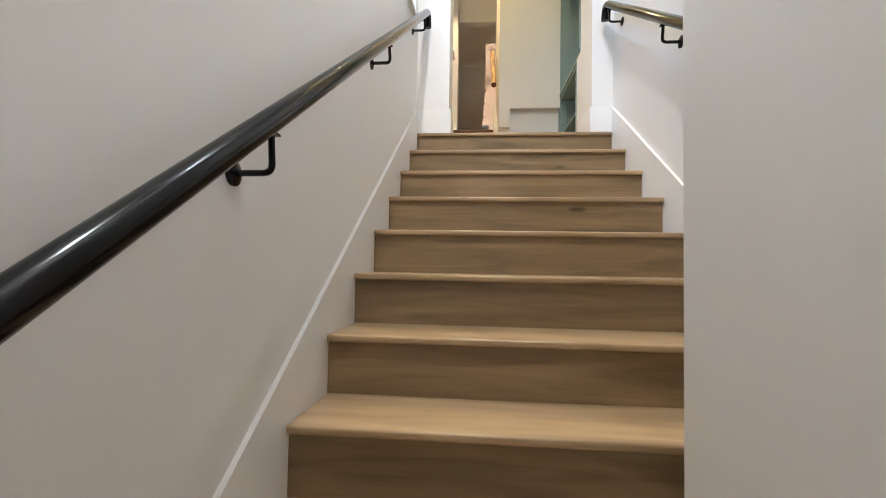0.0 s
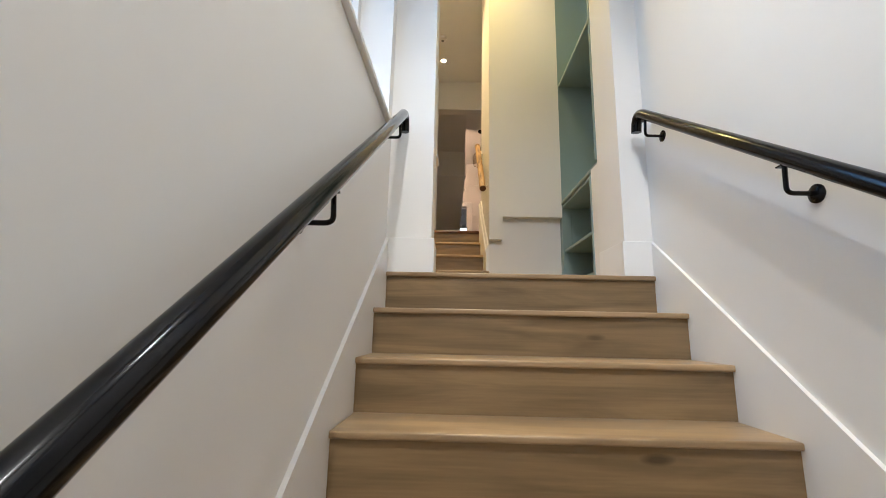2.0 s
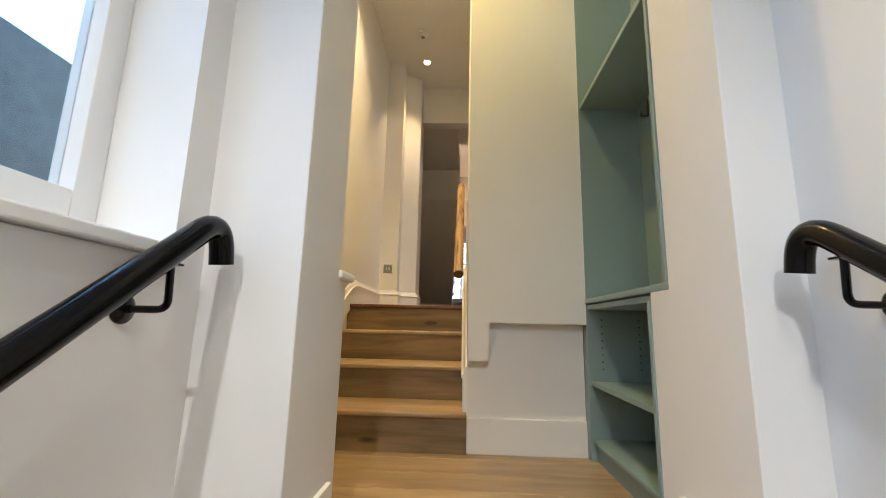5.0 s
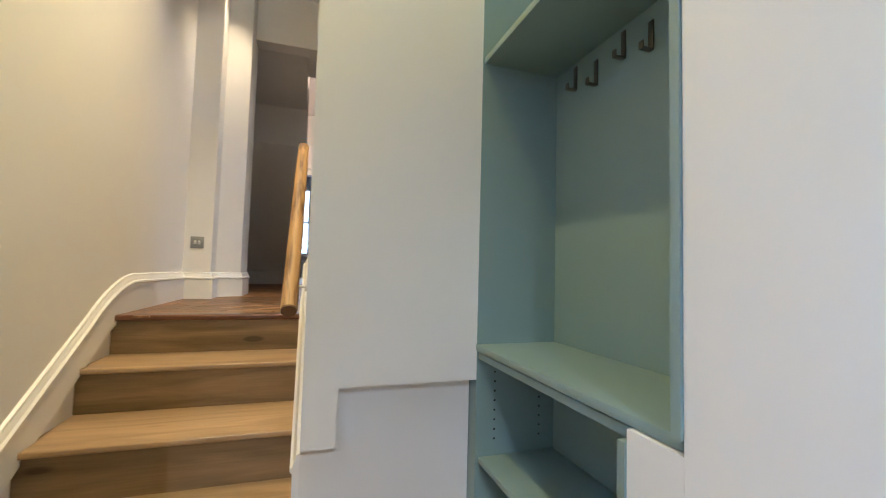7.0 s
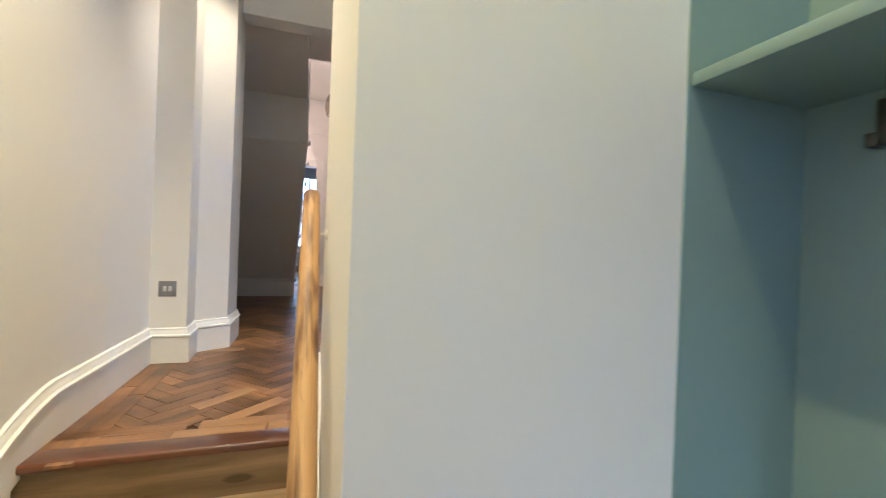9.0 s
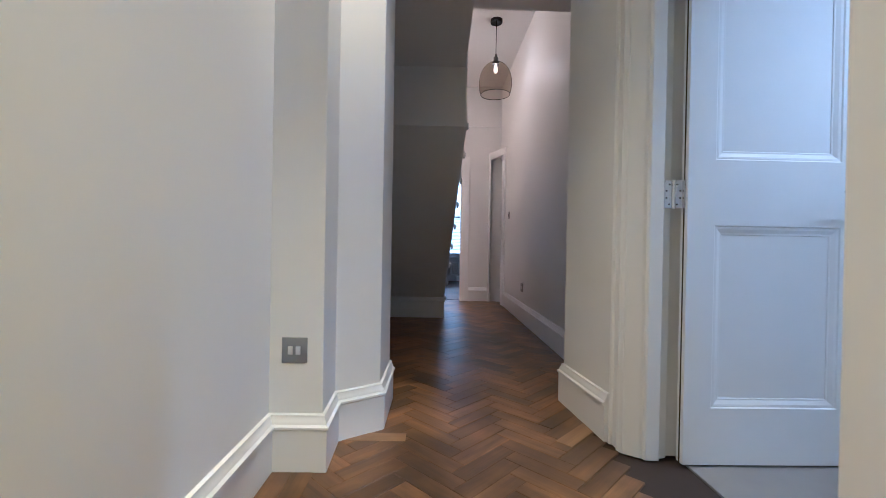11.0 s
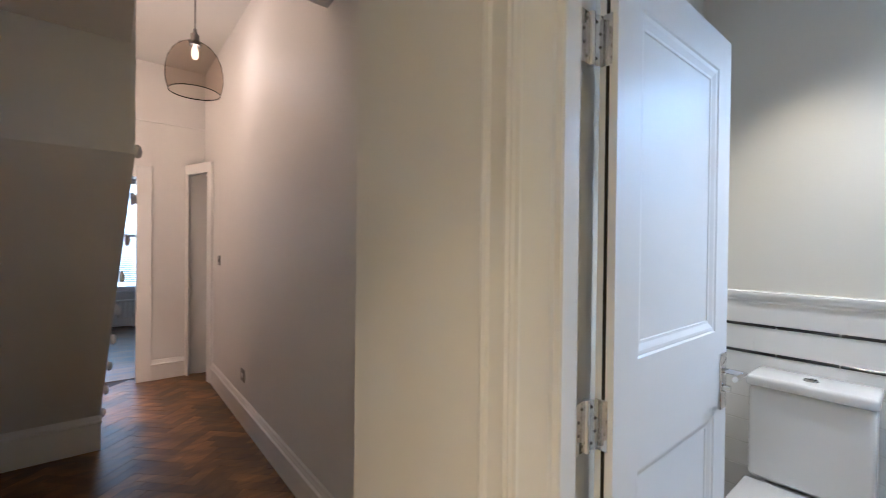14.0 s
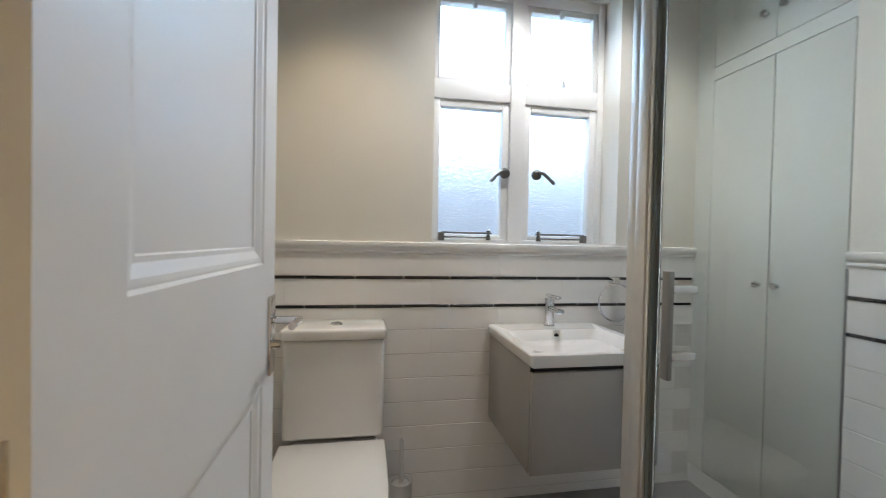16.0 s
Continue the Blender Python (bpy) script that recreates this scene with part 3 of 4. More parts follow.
structure("wall_hall_right_far", boxes((0.609, 0.80, 3.90, 7.34, HALL - 0.2, 3.9), (0.609, 0.80, 7.34, 7.72, 2.72, 3.9)), WALL, "white painted hall wall")
structure("wall_hall_left_far", boxes((-1.1, -0.947, 3.92, 7.9, HALL - 0.2, 3.9)), WALL, "white painted hall wall")
structure("floor_hall", boxes((-1.1, 0.75, 2.19, 7.9, HALL - 0.2, HALL - 0.008)), GROUT, "aged oak herringbone parquet floor")
structure("ceiling_hall_low", prism([(3.90, 3.15), (4.72, 3.14), (4.72, 3.95), (3.90, 3.95)], 0, -0.947, 0.609), CEIL, "white lowered ceiling beam over the hall")
structure("ceiling_hall", boxes((-0.2, 0.8, 4.72, 7.9, 3.76, 3.86)), CEIL, "plain white hall ceiling")
# unseen shell of the stairwell, added around the fill light
structure("wall_stairwell", boxes((-1.2, -1.1, 4.6, 8.0, 3.7, 6.2), (-1.1, 0.8, 4.62, 4.72, 3.86, 6.2), (-1.1, 0.8, 7.9, 8.0, 3.7, 6.2), (0.7, 0.8, 4.72, 7.9, 3.86, 6.2)), WALL, "unseen plain walls added round the stairwell above the hall")
structure("ceiling_stairwell", boxes((-1.2, 0.8, 4.6, 8.0, 6.2, 6.3)), CEIL, "unseen plain white ceiling added over the stairwell")

# underside of the main staircase that rises over the hall
under = thing("main_staircase", (-0.55, 6.0, HALL), "white plastered underside and string of the main staircase", "staircase")


def raked(bm):
    """The outer face leans out a little as the flight rises."""
    for v in bm.verts:
        if v.co.x > -0.5:
            v.co.x += -0.105 + 0.135 * min(max((v.co.z - HALL) / 1.7, 0), 1)
    return bm


part("soffit", raked(prism([(6.30, HALL), (6.30, 0.93), (5.01, 2.409), (5.01, 2.86), (3.93, 3.02), (3.93, 3.14), (5.3, 3.14), (6.62, 1.30), (6.62, HALL)], 0, -0.947, -0.135)), WALL, under, smooth=False)
part("string_board", raked(prism([(6.34, HALL), (6.30, 0.93), (5.02, 2.409), (5.02, 3.76), (5.06, 3.76), (6.62, 1.75), (6.62, HALL)], 0, -0.135, -0.118)), TRIM, under, smooth=False)
part("skirting_board", moulding([(-0.947, 6.30, HALL, 0, -1), (-0.223, 6.30, HALL, 1, -1), (-0.223, 6.62, HALL, 1, 0)], tuple((d, h * 1.2) for d, h in OGEE)), TRIM, under)
for i in range(9):
    y = 5.08 + i * 0.165
    z = 2.55 - (y - 5.02) * 1.145
    part("scroll_bracket", lathe([(0.0, 0.0), (0.026, 0.002), (0.030, 0.012), (0.02, 0.022), (0.0, 0.026)], Matrix.Translation((-0.223 + 0.135 * min((z - HALL) / 1.7, 1), y, z - 0.05)) @ Matrix.Rotation(radians(90), 4, "Y"), 14), TRIM, under)

skr = [(0.390, 3.475, HALL, -1, 0), (0.341, 3.90, HALL, -1, 1), (0.609, 3.90, HALL, -1, 1), (0.609, 7.27, HALL, -1, 0)]
structure("baseboard_hall_right", moulding(skr, OGEE), TRIM, "white moulded skirting board along the hall", True)

# end wall with the far doorway and the room beyond
structure("wall_hall_end", boxes((0.068, 0.80, 7.712, 7.832, HALL - 0.2, 3.9), (-0.78, 0.068, 7.71, 7.83, 2.676, 3.9), (-1.1, -0.78, 7.71, 7.83, HALL - 0.2, 3.9)), WALL, "white painted end wall of the hall")
structure("trim_end_doorway", boxes((0.045, 0.165, 7.688, 7.71, HALL, 2.765), (-0.765, 0.045, 7.688, 7.71, 2.655, 2.765), (-0.86, -0.765, 7.688, 7.71, HALL, 2.765), (0.047, 0.067, 7.71, 7.85, HALL, 2.655), (-0.78, 0.047, 7.71, 7.85, 2.655, 2.675), bevel=0.004), TRIM, "white painted doorway surround")
structure("trim_picture_rail", boxes((-0.95, 0.609, 7.703, 7.711, 3.19, 3.205), bevel=0.002), TRIM, "white painted picture rail")
structure("baseboard_hall_end", moulding([(0.165, 7.71, HALL, 0, -1), (0.445, 7.71, HALL, 0, -1)], OGEE), TRIM, "white moulded skirting board", True)
structure("trim_side_doorway", prism([(0.585, 7.27), (0.615, 7.27), (0.615, 7.36), (0.57, 7.36)], 2, HALL, 2.81), TRIM, "white painted side door surround")
structure("trim_side_doorway_far", prism([(0.455, 7.64), (0.49, 7.72), (0.44, 7.72), (0.44, 7.66)], 2, HALL, 2.81), TRIM, "white painted side door surround")
structure("trim_side_doorway_head", prism([(0.585, 7.27), (0.62, 7.30), (0.50, 7.72), (0.44, 7.66)], 2, 2.715, 2.81), TRIM, "white painted side door surround")
sd = thing("side_door", (0.7, 7.42, HALL), "white painted panelled side door standing ajar", "door")
part("door_leaf", boxes((0.64, 1.28, 7.62, 7.66, HALL + 0.005, 2.75), bevel=0.003), DOORPAINT, sd)
part("lever_handle", boxes((1.18, 1.22, 7.58, 7.62, 1.70, 1.73), bevel=0.004), CHROME, sd)
structure("wall_side_room", boxes((1.7, 1.8, 6.5, 8.4, 0.5, 3.9), (0.8, 1.8, 8.3, 8.4, 0.5, 3.9), (0.8, 1.8, 6.5, 6.6, 0.5, 3.9), (0.80, 1.8, 6.5, 8.4, 3.8, 3.9), (0.80, 1.8, 6.5, 8.4, 0.6, 0.712)), WALL, "plain walls of the side room")
structure("floor_end_room", boxes((-3.0, 1.6, 7.9, 11.2, HALL - 0.2, HALL - 0.004)), PARQ, "brown parquet floor of the end room")
structure("wall_end_room", boxes((-3.1, -3.0, 7.8, 11.2, 0.5, 3.9), (1.6, 1.7, 7.8, 11.2, 0.5, 3.9), (-3.1, -1.3, 11.1, 11.25, 0.5, 3.9), (0.36, 1.7, 11.1, 11.25, 0.5, 3.9), (-1.3, 0.36, 11.1, 11.25, 0.5, 1.27), (-1.3, 0.36, 11.1, 11.25, 3.08, 3.9), (-3.1, -1.1, 7.71, 7.83, 0.5, 3.9), (0.80, 1.7, 7.71, 7.83, 0.5, 3.9)), WALL, "white painted walls of the end room")
structure("ceiling_end_room", boxes((-3.1, 1.7, 7.83, 11.25, 3.85, 3.95)), CEIL, "plain white ceiling of the end room")
w2 = thing("window_2", (-0.45, 11.15, 1.27), "white sash window with lowered slatted blind", "window")
w2["kind"] = "structure"
part("window_frame", boxes((-1.3, -1.23, 11.10, 11.18, 1.27, 3.08), (0.29, 0.36, 11.10, 11.18, 1.27, 3.08), (-1.23, 0.29, 11.10, 11.18, 1.27, 1.34), (-1.23, 0.29, 11.10, 11.18, 3.0, 3.08), (-1.23, 0.29, 11.11, 11.17, 2.12, 2.17), (-0.06, -0.02, 11.11, 11.17, 1.34, 3.0), bevel=0.004), TRIM, w2)
p = part("pane", boxes((-1.23, 0.29, 11.14, 11.146, 1.34, 3.0)), PANE, w2, smooth=False)
p.visible_shadow = False
part("window_sill", boxes((-1.36, 0.42, 11.02, 11.12, 1.235, 1.27), bevel=0.005), TRIM, w2)
blind = thing("window_blind", (-0.45, 11.07, 3.0), "white slatted venetian blind half raised", "blind")
part("head_rail", boxes((-1.22, 0.28, 11.05, 11.09, 2.96, 3.02), bevel=0.004), TRIM, blind)
for i in range(26):
    z = 1.42 + i * 0.032
    part("slat", prism([(11.048, z - 0.006), (11.05, z - 0.008), (11.09, z + 0.006), (11.088, z + 0.008)], 0, -1.21, 0.27), TRIM, blind, smooth=False)
radi = thing("radiator", (-0.3, 11.0, HALL), "white column radiator under the window", "radiator")
for i in range(14):
    x = -0.62 + i * 0.062
    part("column", tube([(x, 10.98, 0.86), (x, 10.98, 1.12)], 0.022, 10), TRIM, radi)
part("header_pipe", tube([(-0.66, 10.98, 1.13), (0.23, 10.98, 1.13)], 0.02, 10), TRIM, radi)
part("header_pipe", tube([(-0.66, 10.98, 0.86), (0.23, 10.98, 0.86)], 0.02, 10), TRIM, radi)
for x in (-0.6, 0.17):
    part("foot", tube([(x, 10.98, HALL), (x, 10.98, 0.86)], 0.018, 10), TRIM, radi)
structure("baseboard_end_room", boxes((-1.3, 0.5, 11.075, 11.10, HALL, HALL + 0.19), bevel=0.004), TRIM, "white painted skirting board")
structure("backdrop_sky_end", boxes((-4, 3, 13.0, 13.05, 0.5, 5)), ENDSKY, "bright overcast sky outside")


# ---- lamps, sockets and switches
def downlight(x, y, z):
    d = thing("downlight", (x, y, z), "round white recessed ceiling downlight, lit", "downlight", "ceiling downlights")
    part("trim_ring", lathe([(0.030, -0.002), (0.045, -0.004), (0.047, 0.0), (0.030, 0.004)], Matrix.Translation((x, y, z)), 28), TRIM, d)
    part("lens", lathe([(0.0, 0.006), (0.031, 0.006), (0.031, 0.010), (0.0, 0.010)], Matrix.Translation((x, y, z - 0.013)), 24), LENS, d, "glowing warm white lens")


downlight(-0.458, 3.239, CEILZ)
sm = thing("smoke_detector", (-0.46, 2.78, CEILZ), "round white smoke detector on the ceiling", "smoke detector")
part("housing", lathe([(0.0, -0.045), (0.030, -0.045), (0.045, -0.036), (0.048, -0.012), (0.054, -0.010), (0.054, 0.0), (0.0, 0.0)], Matrix.Translation((-0.46, 2.78, CEILZ)), 32), TRIM, sm)
part("sensor_cap", lathe([(0.0, -0.052), (0.016, -0.052), (0.020, -0.045), (0.0, -0.045)], Matrix.Translation((-0.46, 2.78, CEILZ)), 20), GREYPLATE, sm)


def plate(name, centre, axis, label, category, w=0.086, h=0.086, rockers=2):
    """A square metal wall plate facing along -y (axis 1) or -x (axis 0)."""
    t = thing(name, centre, label, category)
    x, y, z = centre

    def b(u0, u1, d0, d1, z0, z1):
        return (x + u0, x + u1, y - d1, y - d0, z + z0, z + z1) if axis else (x - d1, x - d0, y + u0, y + u1, z + z0, z + z1)

    part("plate", boxes(b(-w / 2, w / 2, 0, 0.006, -h / 2, h / 2), bevel=0.002), GREYPLATE, t)
    for i in range(rockers):
        u = (i - (rockers - 1) / 2) * 0.026
        part("rocker", boxes(b(u - 0.008, u + 0.008, 0.005, 0.010, -0.014, 0.014), bevel=0.0015), DARK if rockers == 1 else STEEL, t)


plate("light_switch", (-0.787, 3.256, 1.128), 1, "square brushed grey twin switch plate on the pilaster", "switch")
plate("wall_socket", (0.609, 6.17, 1.07), 0, "square brushed grey socket plate above the skirting", "socket", 0.1, 0.09)
plate("light_switch", (0.609, 7.0, 1.89), 0, "square brushed grey switch plate beside the door", "switch", rockers=1)

pen = thing("pendant_lamp", (0.262, 5.975, 3.76), "smoky glass dome pendant lamp on a black cord", "pendant lamp")
PM = Matrix.Translation((0.262, 5.975, 0))
part("ceiling_rose", lathe([(0.0, 3.725), (0.055, 3.725), (0.06, 3.735), (0.06, 3.76), (0.0, 3.76)], PM, 28), BLACK, pen)
part("cord", tube([(0.262, 5.975, 3.40), (0.262, 5.975, 3.73)], 0.004, 8), BLACK, pen)
part("lamp_holder", lathe([(0.0, 3.42), (0.010, 3.42), (0.014, 3.39), (0.024, 3.385), (0.026, 3.345), (0.034, 3.335), (0.036, 3.315), (0.0, 3.315)], PM, 24), PEWTER, pen)
part("shade", lathe([(0.030, 3.335), (0.060, 3.328), (0.098, 3.302), (0.130, 3.262), (0.152, 3.212), (0.163, 3.155), (0.164, 3.100), (0.157, 3.052), (0.146, 3.015)], PM, 48, cap=False), SMOKE, pen, "smoky glass dome shade")
part("shade_rim", lathe([(0.1435, 3.017), (0.1475, 3.017), (0.1475, 3.012), (0.1435, 3.012), (0.1435, 3.017)], PM, 48, cap=False), BLACK, pen)
bu = part("bulb", lathe([(0.0, 3.225), (0.012, 3.229), (0.021, 3.248), (0.020, 3.274), (0.012, 3.305), (0.012, 3.32), (0.0, 3.32)], PM, 20), BULB, pen, "glowing warm filament bulb")
bu.visible_shadow = False

# ---- bathroom doorway and door
structure("trim_bath_doorway", boxes((0.322, 0.345, 2.385, 2.48, HALL, 2.80), (0.322, 0.345, 2.48, 3.465, 2.72, 2.80), bevel=0.006), TRIM, "white moulded door architrave")
structure("trim_bath_lining", prism([(0.394, 3.490), (0.390, 3.470), (0.384, 3.466), (0.382, 3.458), (0.386, 3.452), (0.394, 3.449), (0.396, 3.416), (0.390, 3.411), (0.389, 3.404), (0.394, 3.399), (0.392, 3.393), (0.397, 3.388), (0.400, 3.381), (0.405, 3.379), (0.448, 3.347), (0.458, 3.344), (0.461, 3.334), (0.466, 3.330), (0.512, 3.328), (0.516, 3.334), (0.518, 3.343), (0.548, 3.350), (0.556, 3.366), (0.604, 3.366), (0.604, 3.490)], 2, HALL, 2.70), TRIM, "white moulded architrave and splayed door lining")
structure("trim_bath_lining_near", boxes((0.345, 0.605, 2.46, 2.49, HALL, 2.70), (0.345, 0.605, 2.49, 3.36, 2.67, 2.70), bevel=0.003), TRIM, "white painted door lining")
door = thing("door_1", (0.57, 3.31, HALL), "white painted two-panel bathroom door standing open", "door")
DX0, DX1, DY0, DY1, DZ0, DZ1 = 0.574, 1.222, 3.287, 3.325, HALL + 0.008, 2.640
PX0, PX1 = 0.672, 1.128
leaf = part("door_leaf", boxes((DX0, PX0, DY0, DY1, DZ0, DZ1), (PX1, DX1, DY0, DY1, DZ0, DZ1), (PX0, PX1, DY0, DY1, DZ0, 0.93), (PX0, PX1, DY0, DY1, 1.58, 1.812), (PX0, PX1, DY0, DY1, 2.54, DZ1)), DOORPAINT, door, smooth=False)
for z0, z1 in ((0.93, 1.58), (1.812, 2.54)):
    part("panel", boxes((PX0, PX1, DY0 + 0.013, DY1 - 0.013, z0, z1)), DOORPAINT, door, smooth=False)
    # bolection bead round each panel
    bm = bmesh.new()
    prof = ((0.0, 0.0), (0.004, 0.0035), (0.007, 0.0035), (0.013, 0.0045), (0.026, 0.010), (0.032, 0.0105), (0.034, 0.013))
    corners = [(PX0, z0, 1, 1), (PX1, z0, -1, 1), (PX1, z1, -1, -1), (PX0, z1, 1, -1)]
    rings = [[bm.verts.new((x + sx * d, DY0 + h, z + sz * d)) for d, h in prof] for x, z, sx, sz in corners]
    for i in range(4):
        a, b = rings[i], rings[(i + 1) % 4]
        for k in range(len(prof) - 1):
            bm.faces.new((a[k], a[k + 1], b[k + 1], b[k]))
    bmesh.ops.recalc_face_normals(bm, faces=bm.faces[:])
    part("panel_moulding", bm, DOORPAINT, door, smooth=False)
for z in (2.451, 1.692):
    h = part("hinge", boxes((0.5722, 0.5742, DY0 + 0.011, DY1, z - 0.05, z + 0.05)), CHROME, door, "bright chrome butt hinge", False)
    part("hinge_leaf", prism([(0.513, 3.3292), (0.545, 3.3312), (0.545, 3.3287), (0.513, 3.3267)], 2, z - 0.05, z + 0.05), CHROME, h, smooth=False)
    part("hinge_leaf", prism([(0.548, 3.3300), (0.573, 3.3200), (0.573, 3.3175), (0.548, 3.3275)], 2, z - 0.05, z + 0.05), CHROME, h, smooth=False)
    part("knuckle", tube([(0.547, 3.3275, z - 0.052), (0.547, 3.3275, z + 0.052)], 0.0078, 14), CHROME, h)
    for dz in (-0.036, -0.013, 0.013, 0.036):
        out = abs(dz) > 0.02
        head = [(0.0, 0.0003), (0.0012, 0.0003), (0.0014, 0.0009), (0.0029, 0.0010), (0.0036, 0.0), (0.0, 0.0)]
        part("screw", lathe(head, Matrix.Translation((0.520 + (0.011 if out else 0.0), 3.3268 + (0.0006 if out else 0.0), z + dz)) @ Matrix.Rotation(radians(3), 4, "Z") @ Matrix.Rotation(radians(90), 4, "X"), 12), PEWTER, h)
        part("screw", lathe(head, Matrix.Translation((0.5665 - (0.009 if out else 0.0), 3.3201 + (0.0036 if out else 0.0), z + dz)) @ Matrix.Rotation(radians(-22), 4, "Z") @ Matrix.Rotation(radians(90), 4, "X"), 12), PEWTER, h)
for z0, z1 in ((DZ0, 1.641), (1.743, 2.400), (2.502, DZ1)):
    part("intumescent_strip", boxes((0.5728, 0.5750, DY0 + 0.017, DY0 + 0.024, z0, z1)), DARK, door, "black intumescent strip in the door edge", False)
bk = part("handle_plate", boxes((1.165, 1.207, DY0 - 0.006, DY0, 1.585, 1.745), bevel=0.0025), CHROME, door, "polished chrome lever handle plate")
part("lever", tube([(1.186, DY0 - 0.004, 1.695), (1.186, DY0 - 0.045, 1.695)] + arc((1.186, DY0 - 0.045, 1.695), (1.186, DY0 - 0.058, 1.695), (1.170, DY0 - 0.060, 1.697), 5) + [(1.085, DY0 - 0.060, 1.702)], 0.0085, 14, squash=0.75), CHROME, bk)
part("lock_turn", lathe([(0.0, 0.016), (0.010, 0.016), (0.012, 0.0), (0.0, 0.0)], Matrix.Translation((1.186, DY0 - 0.006, 1.645)) @ Matrix.Rotation(radians(90), 4, "X"), 16), CHROME, bk)
part("lever_far", tube([(1.186, DY1, 1.695), (1.186, DY1 + 0.05, 1.695), (1.17, DY1 + 0.058, 1.697), (1.085, DY1 + 0.058, 1.702)], 0.0085, 12, squash=0.75), CHROME, bk)

# ---- bathroom shell
BW, BZ = 2.05, 3.25
BY0, BY1 = 1.53, 3.64
structure("floor_bathroom", boxes((0.60, BW + 0.02, BY0 - 0.2, BY1, HALL - 0.2, HALL)), BATHFLOOR, "grey stone bathroom floor")
structure("ceiling_bathroom", boxes((0.60, 2.4, BY0 - 0.2, BY1, BZ, BZ + 0.1)), CEIL, "plain white bathroom ceiling")
WY0, WY1, WZ0, WZ1 = 1.95, 2.822, 1.862, 3.05
wb = structure("wall_bath_window", boxes((BW, 2.35, BY0 - 0.2, BY1, HALL - 0.2, WZ0), (BW, 2.35, BY0 - 0.2, WY0, WZ0, BZ), (BW, 2.35, WY1, BY1, WZ0, BZ), (BW, 2.35, WY0, WY1, WZ1, BZ)), BATHWALL, "cream painted bathroom wall above white tiles")
wbk = structure("wall_bath_back", boxes((0.60, 1.39, BY0 - 0.2, BY0, HALL - 0.2, BZ), (1.39, BW, BY0 - 0.6, BY0 - 0.5, HALL - 0.2, BZ)), BATHWALL, "cream painted bathroom wall above white tiles")
structure("wall_bath_north", boxes((0.60, 2.35, BY1, BY1 + 0.1, HALL - 0.2, BZ)), BATHWALL, "cream painted bathroom wall")
structure("window_reveal_sill", boxes((BW - 0.004, 2.20, WY0, WY1, WZ0 - 0.012, WZ0 + 0.004)), TILE, "white glazed window sill")

# tiled dado: courses with black pencil strips and a moulded cap
COURSES = [(1.483 - 0.1035 * i - 0.1005, 1.483 - 0.1035 * i) for i in range(8)][::-1] + [(1.486, 1.577), (1.593, 1.698), (1.714, 1.806)]
CAP = ((0.0, 0.0), (0.012, 0.0), (0.016, 0.008), (0.014, 0.016), (0.020, 0.026), (0.024, 0.036), (0.022, 0.048), (0.010, 0.052), (0.0, 0.052))

# ---- bathroom window: stone-white frame with four lights
w3 = thing("window_3", (2.2, 2.386, WZ0), "white painted casement window with four obscured panes", "window")
w3["kind"] = "structure"
FX0, FX1 = 2.185, 2.25
part("window_frame", boxes((FX0, FX1, WY0, 1.985, WZ0, WZ1), (FX0, FX1, 2.805, WY1, WZ0, WZ1), (FX0 - 0.012, FX1, 2.362, 2.436, WZ0, WZ1), (FX0 - 0.006, FX1, 1.985, 2.362, 2.525, 2.612), (FX0 - 0.006, FX1, 2.436, 2.805, 2.525, 2.612), (FX0, FX1, 1.985, 2.805, 3.0, WZ1), (FX0, FX1, 1.985, 2.805, WZ0, WZ0 + 0.016), bevel=0.005), TRIM, w3)
for i, (y0, y1) in enumerate(((1.985, 2.362), (2.436, 2.805))):
    for j, (z0, z1) in enumerate(((WZ0 + 0.016, 2.525), (2.612, 3.0))):
        f = 0.034 if j == 0 else 0.028
        cz = part("casement", boxes((FX0 + 0.006, FX1 - 0.01, y0, y0 + f, z0, z1), (FX0 + 0.006, FX1 - 0.01, y1 - f, y1, z0, z1), (FX0 + 0.006, FX1 - 0.01, y0 + f, y1 - f, z0, z0 + f * 0.6), (FX0 + 0.006, FX1 - 0.01, y0 + f, y1 - f, z1 - f, z1), bevel=0.004), TRIM, w3)
        g = part("pane", boxes((2.222, 2.227, y0 + f, y1 - f, z0 + f * 0.6, z1 - f)), FROST if j == 0 else PANE, cz, smooth=False)
        g.visible_shadow = False
for y, s in ((2.425, 1), (2.335, -1)):
    hd = part("window_fastener", lathe([(0.0, 0.0), (0.024, 0.0), (0.025, 0.012), (0.014, 0.022), (0.0, 0.024)], Matrix.Translation((2.178, y + s * 0.035, 2.19)) @ Matrix.Rotation(radians(-90), 4, "Y"), 16), PEWTER, w3, "dark metal casement fastener")
    part("fastener_arm", tube([(2.160, y + s * 0.03, 2.202), (2.148, y + s * 0.058, 2.196), (2.142, y + s * 0.085, 2.172), (2.140, y + s * 0.112, 2.146)], 0.0085, 12), PEWTER, hd)
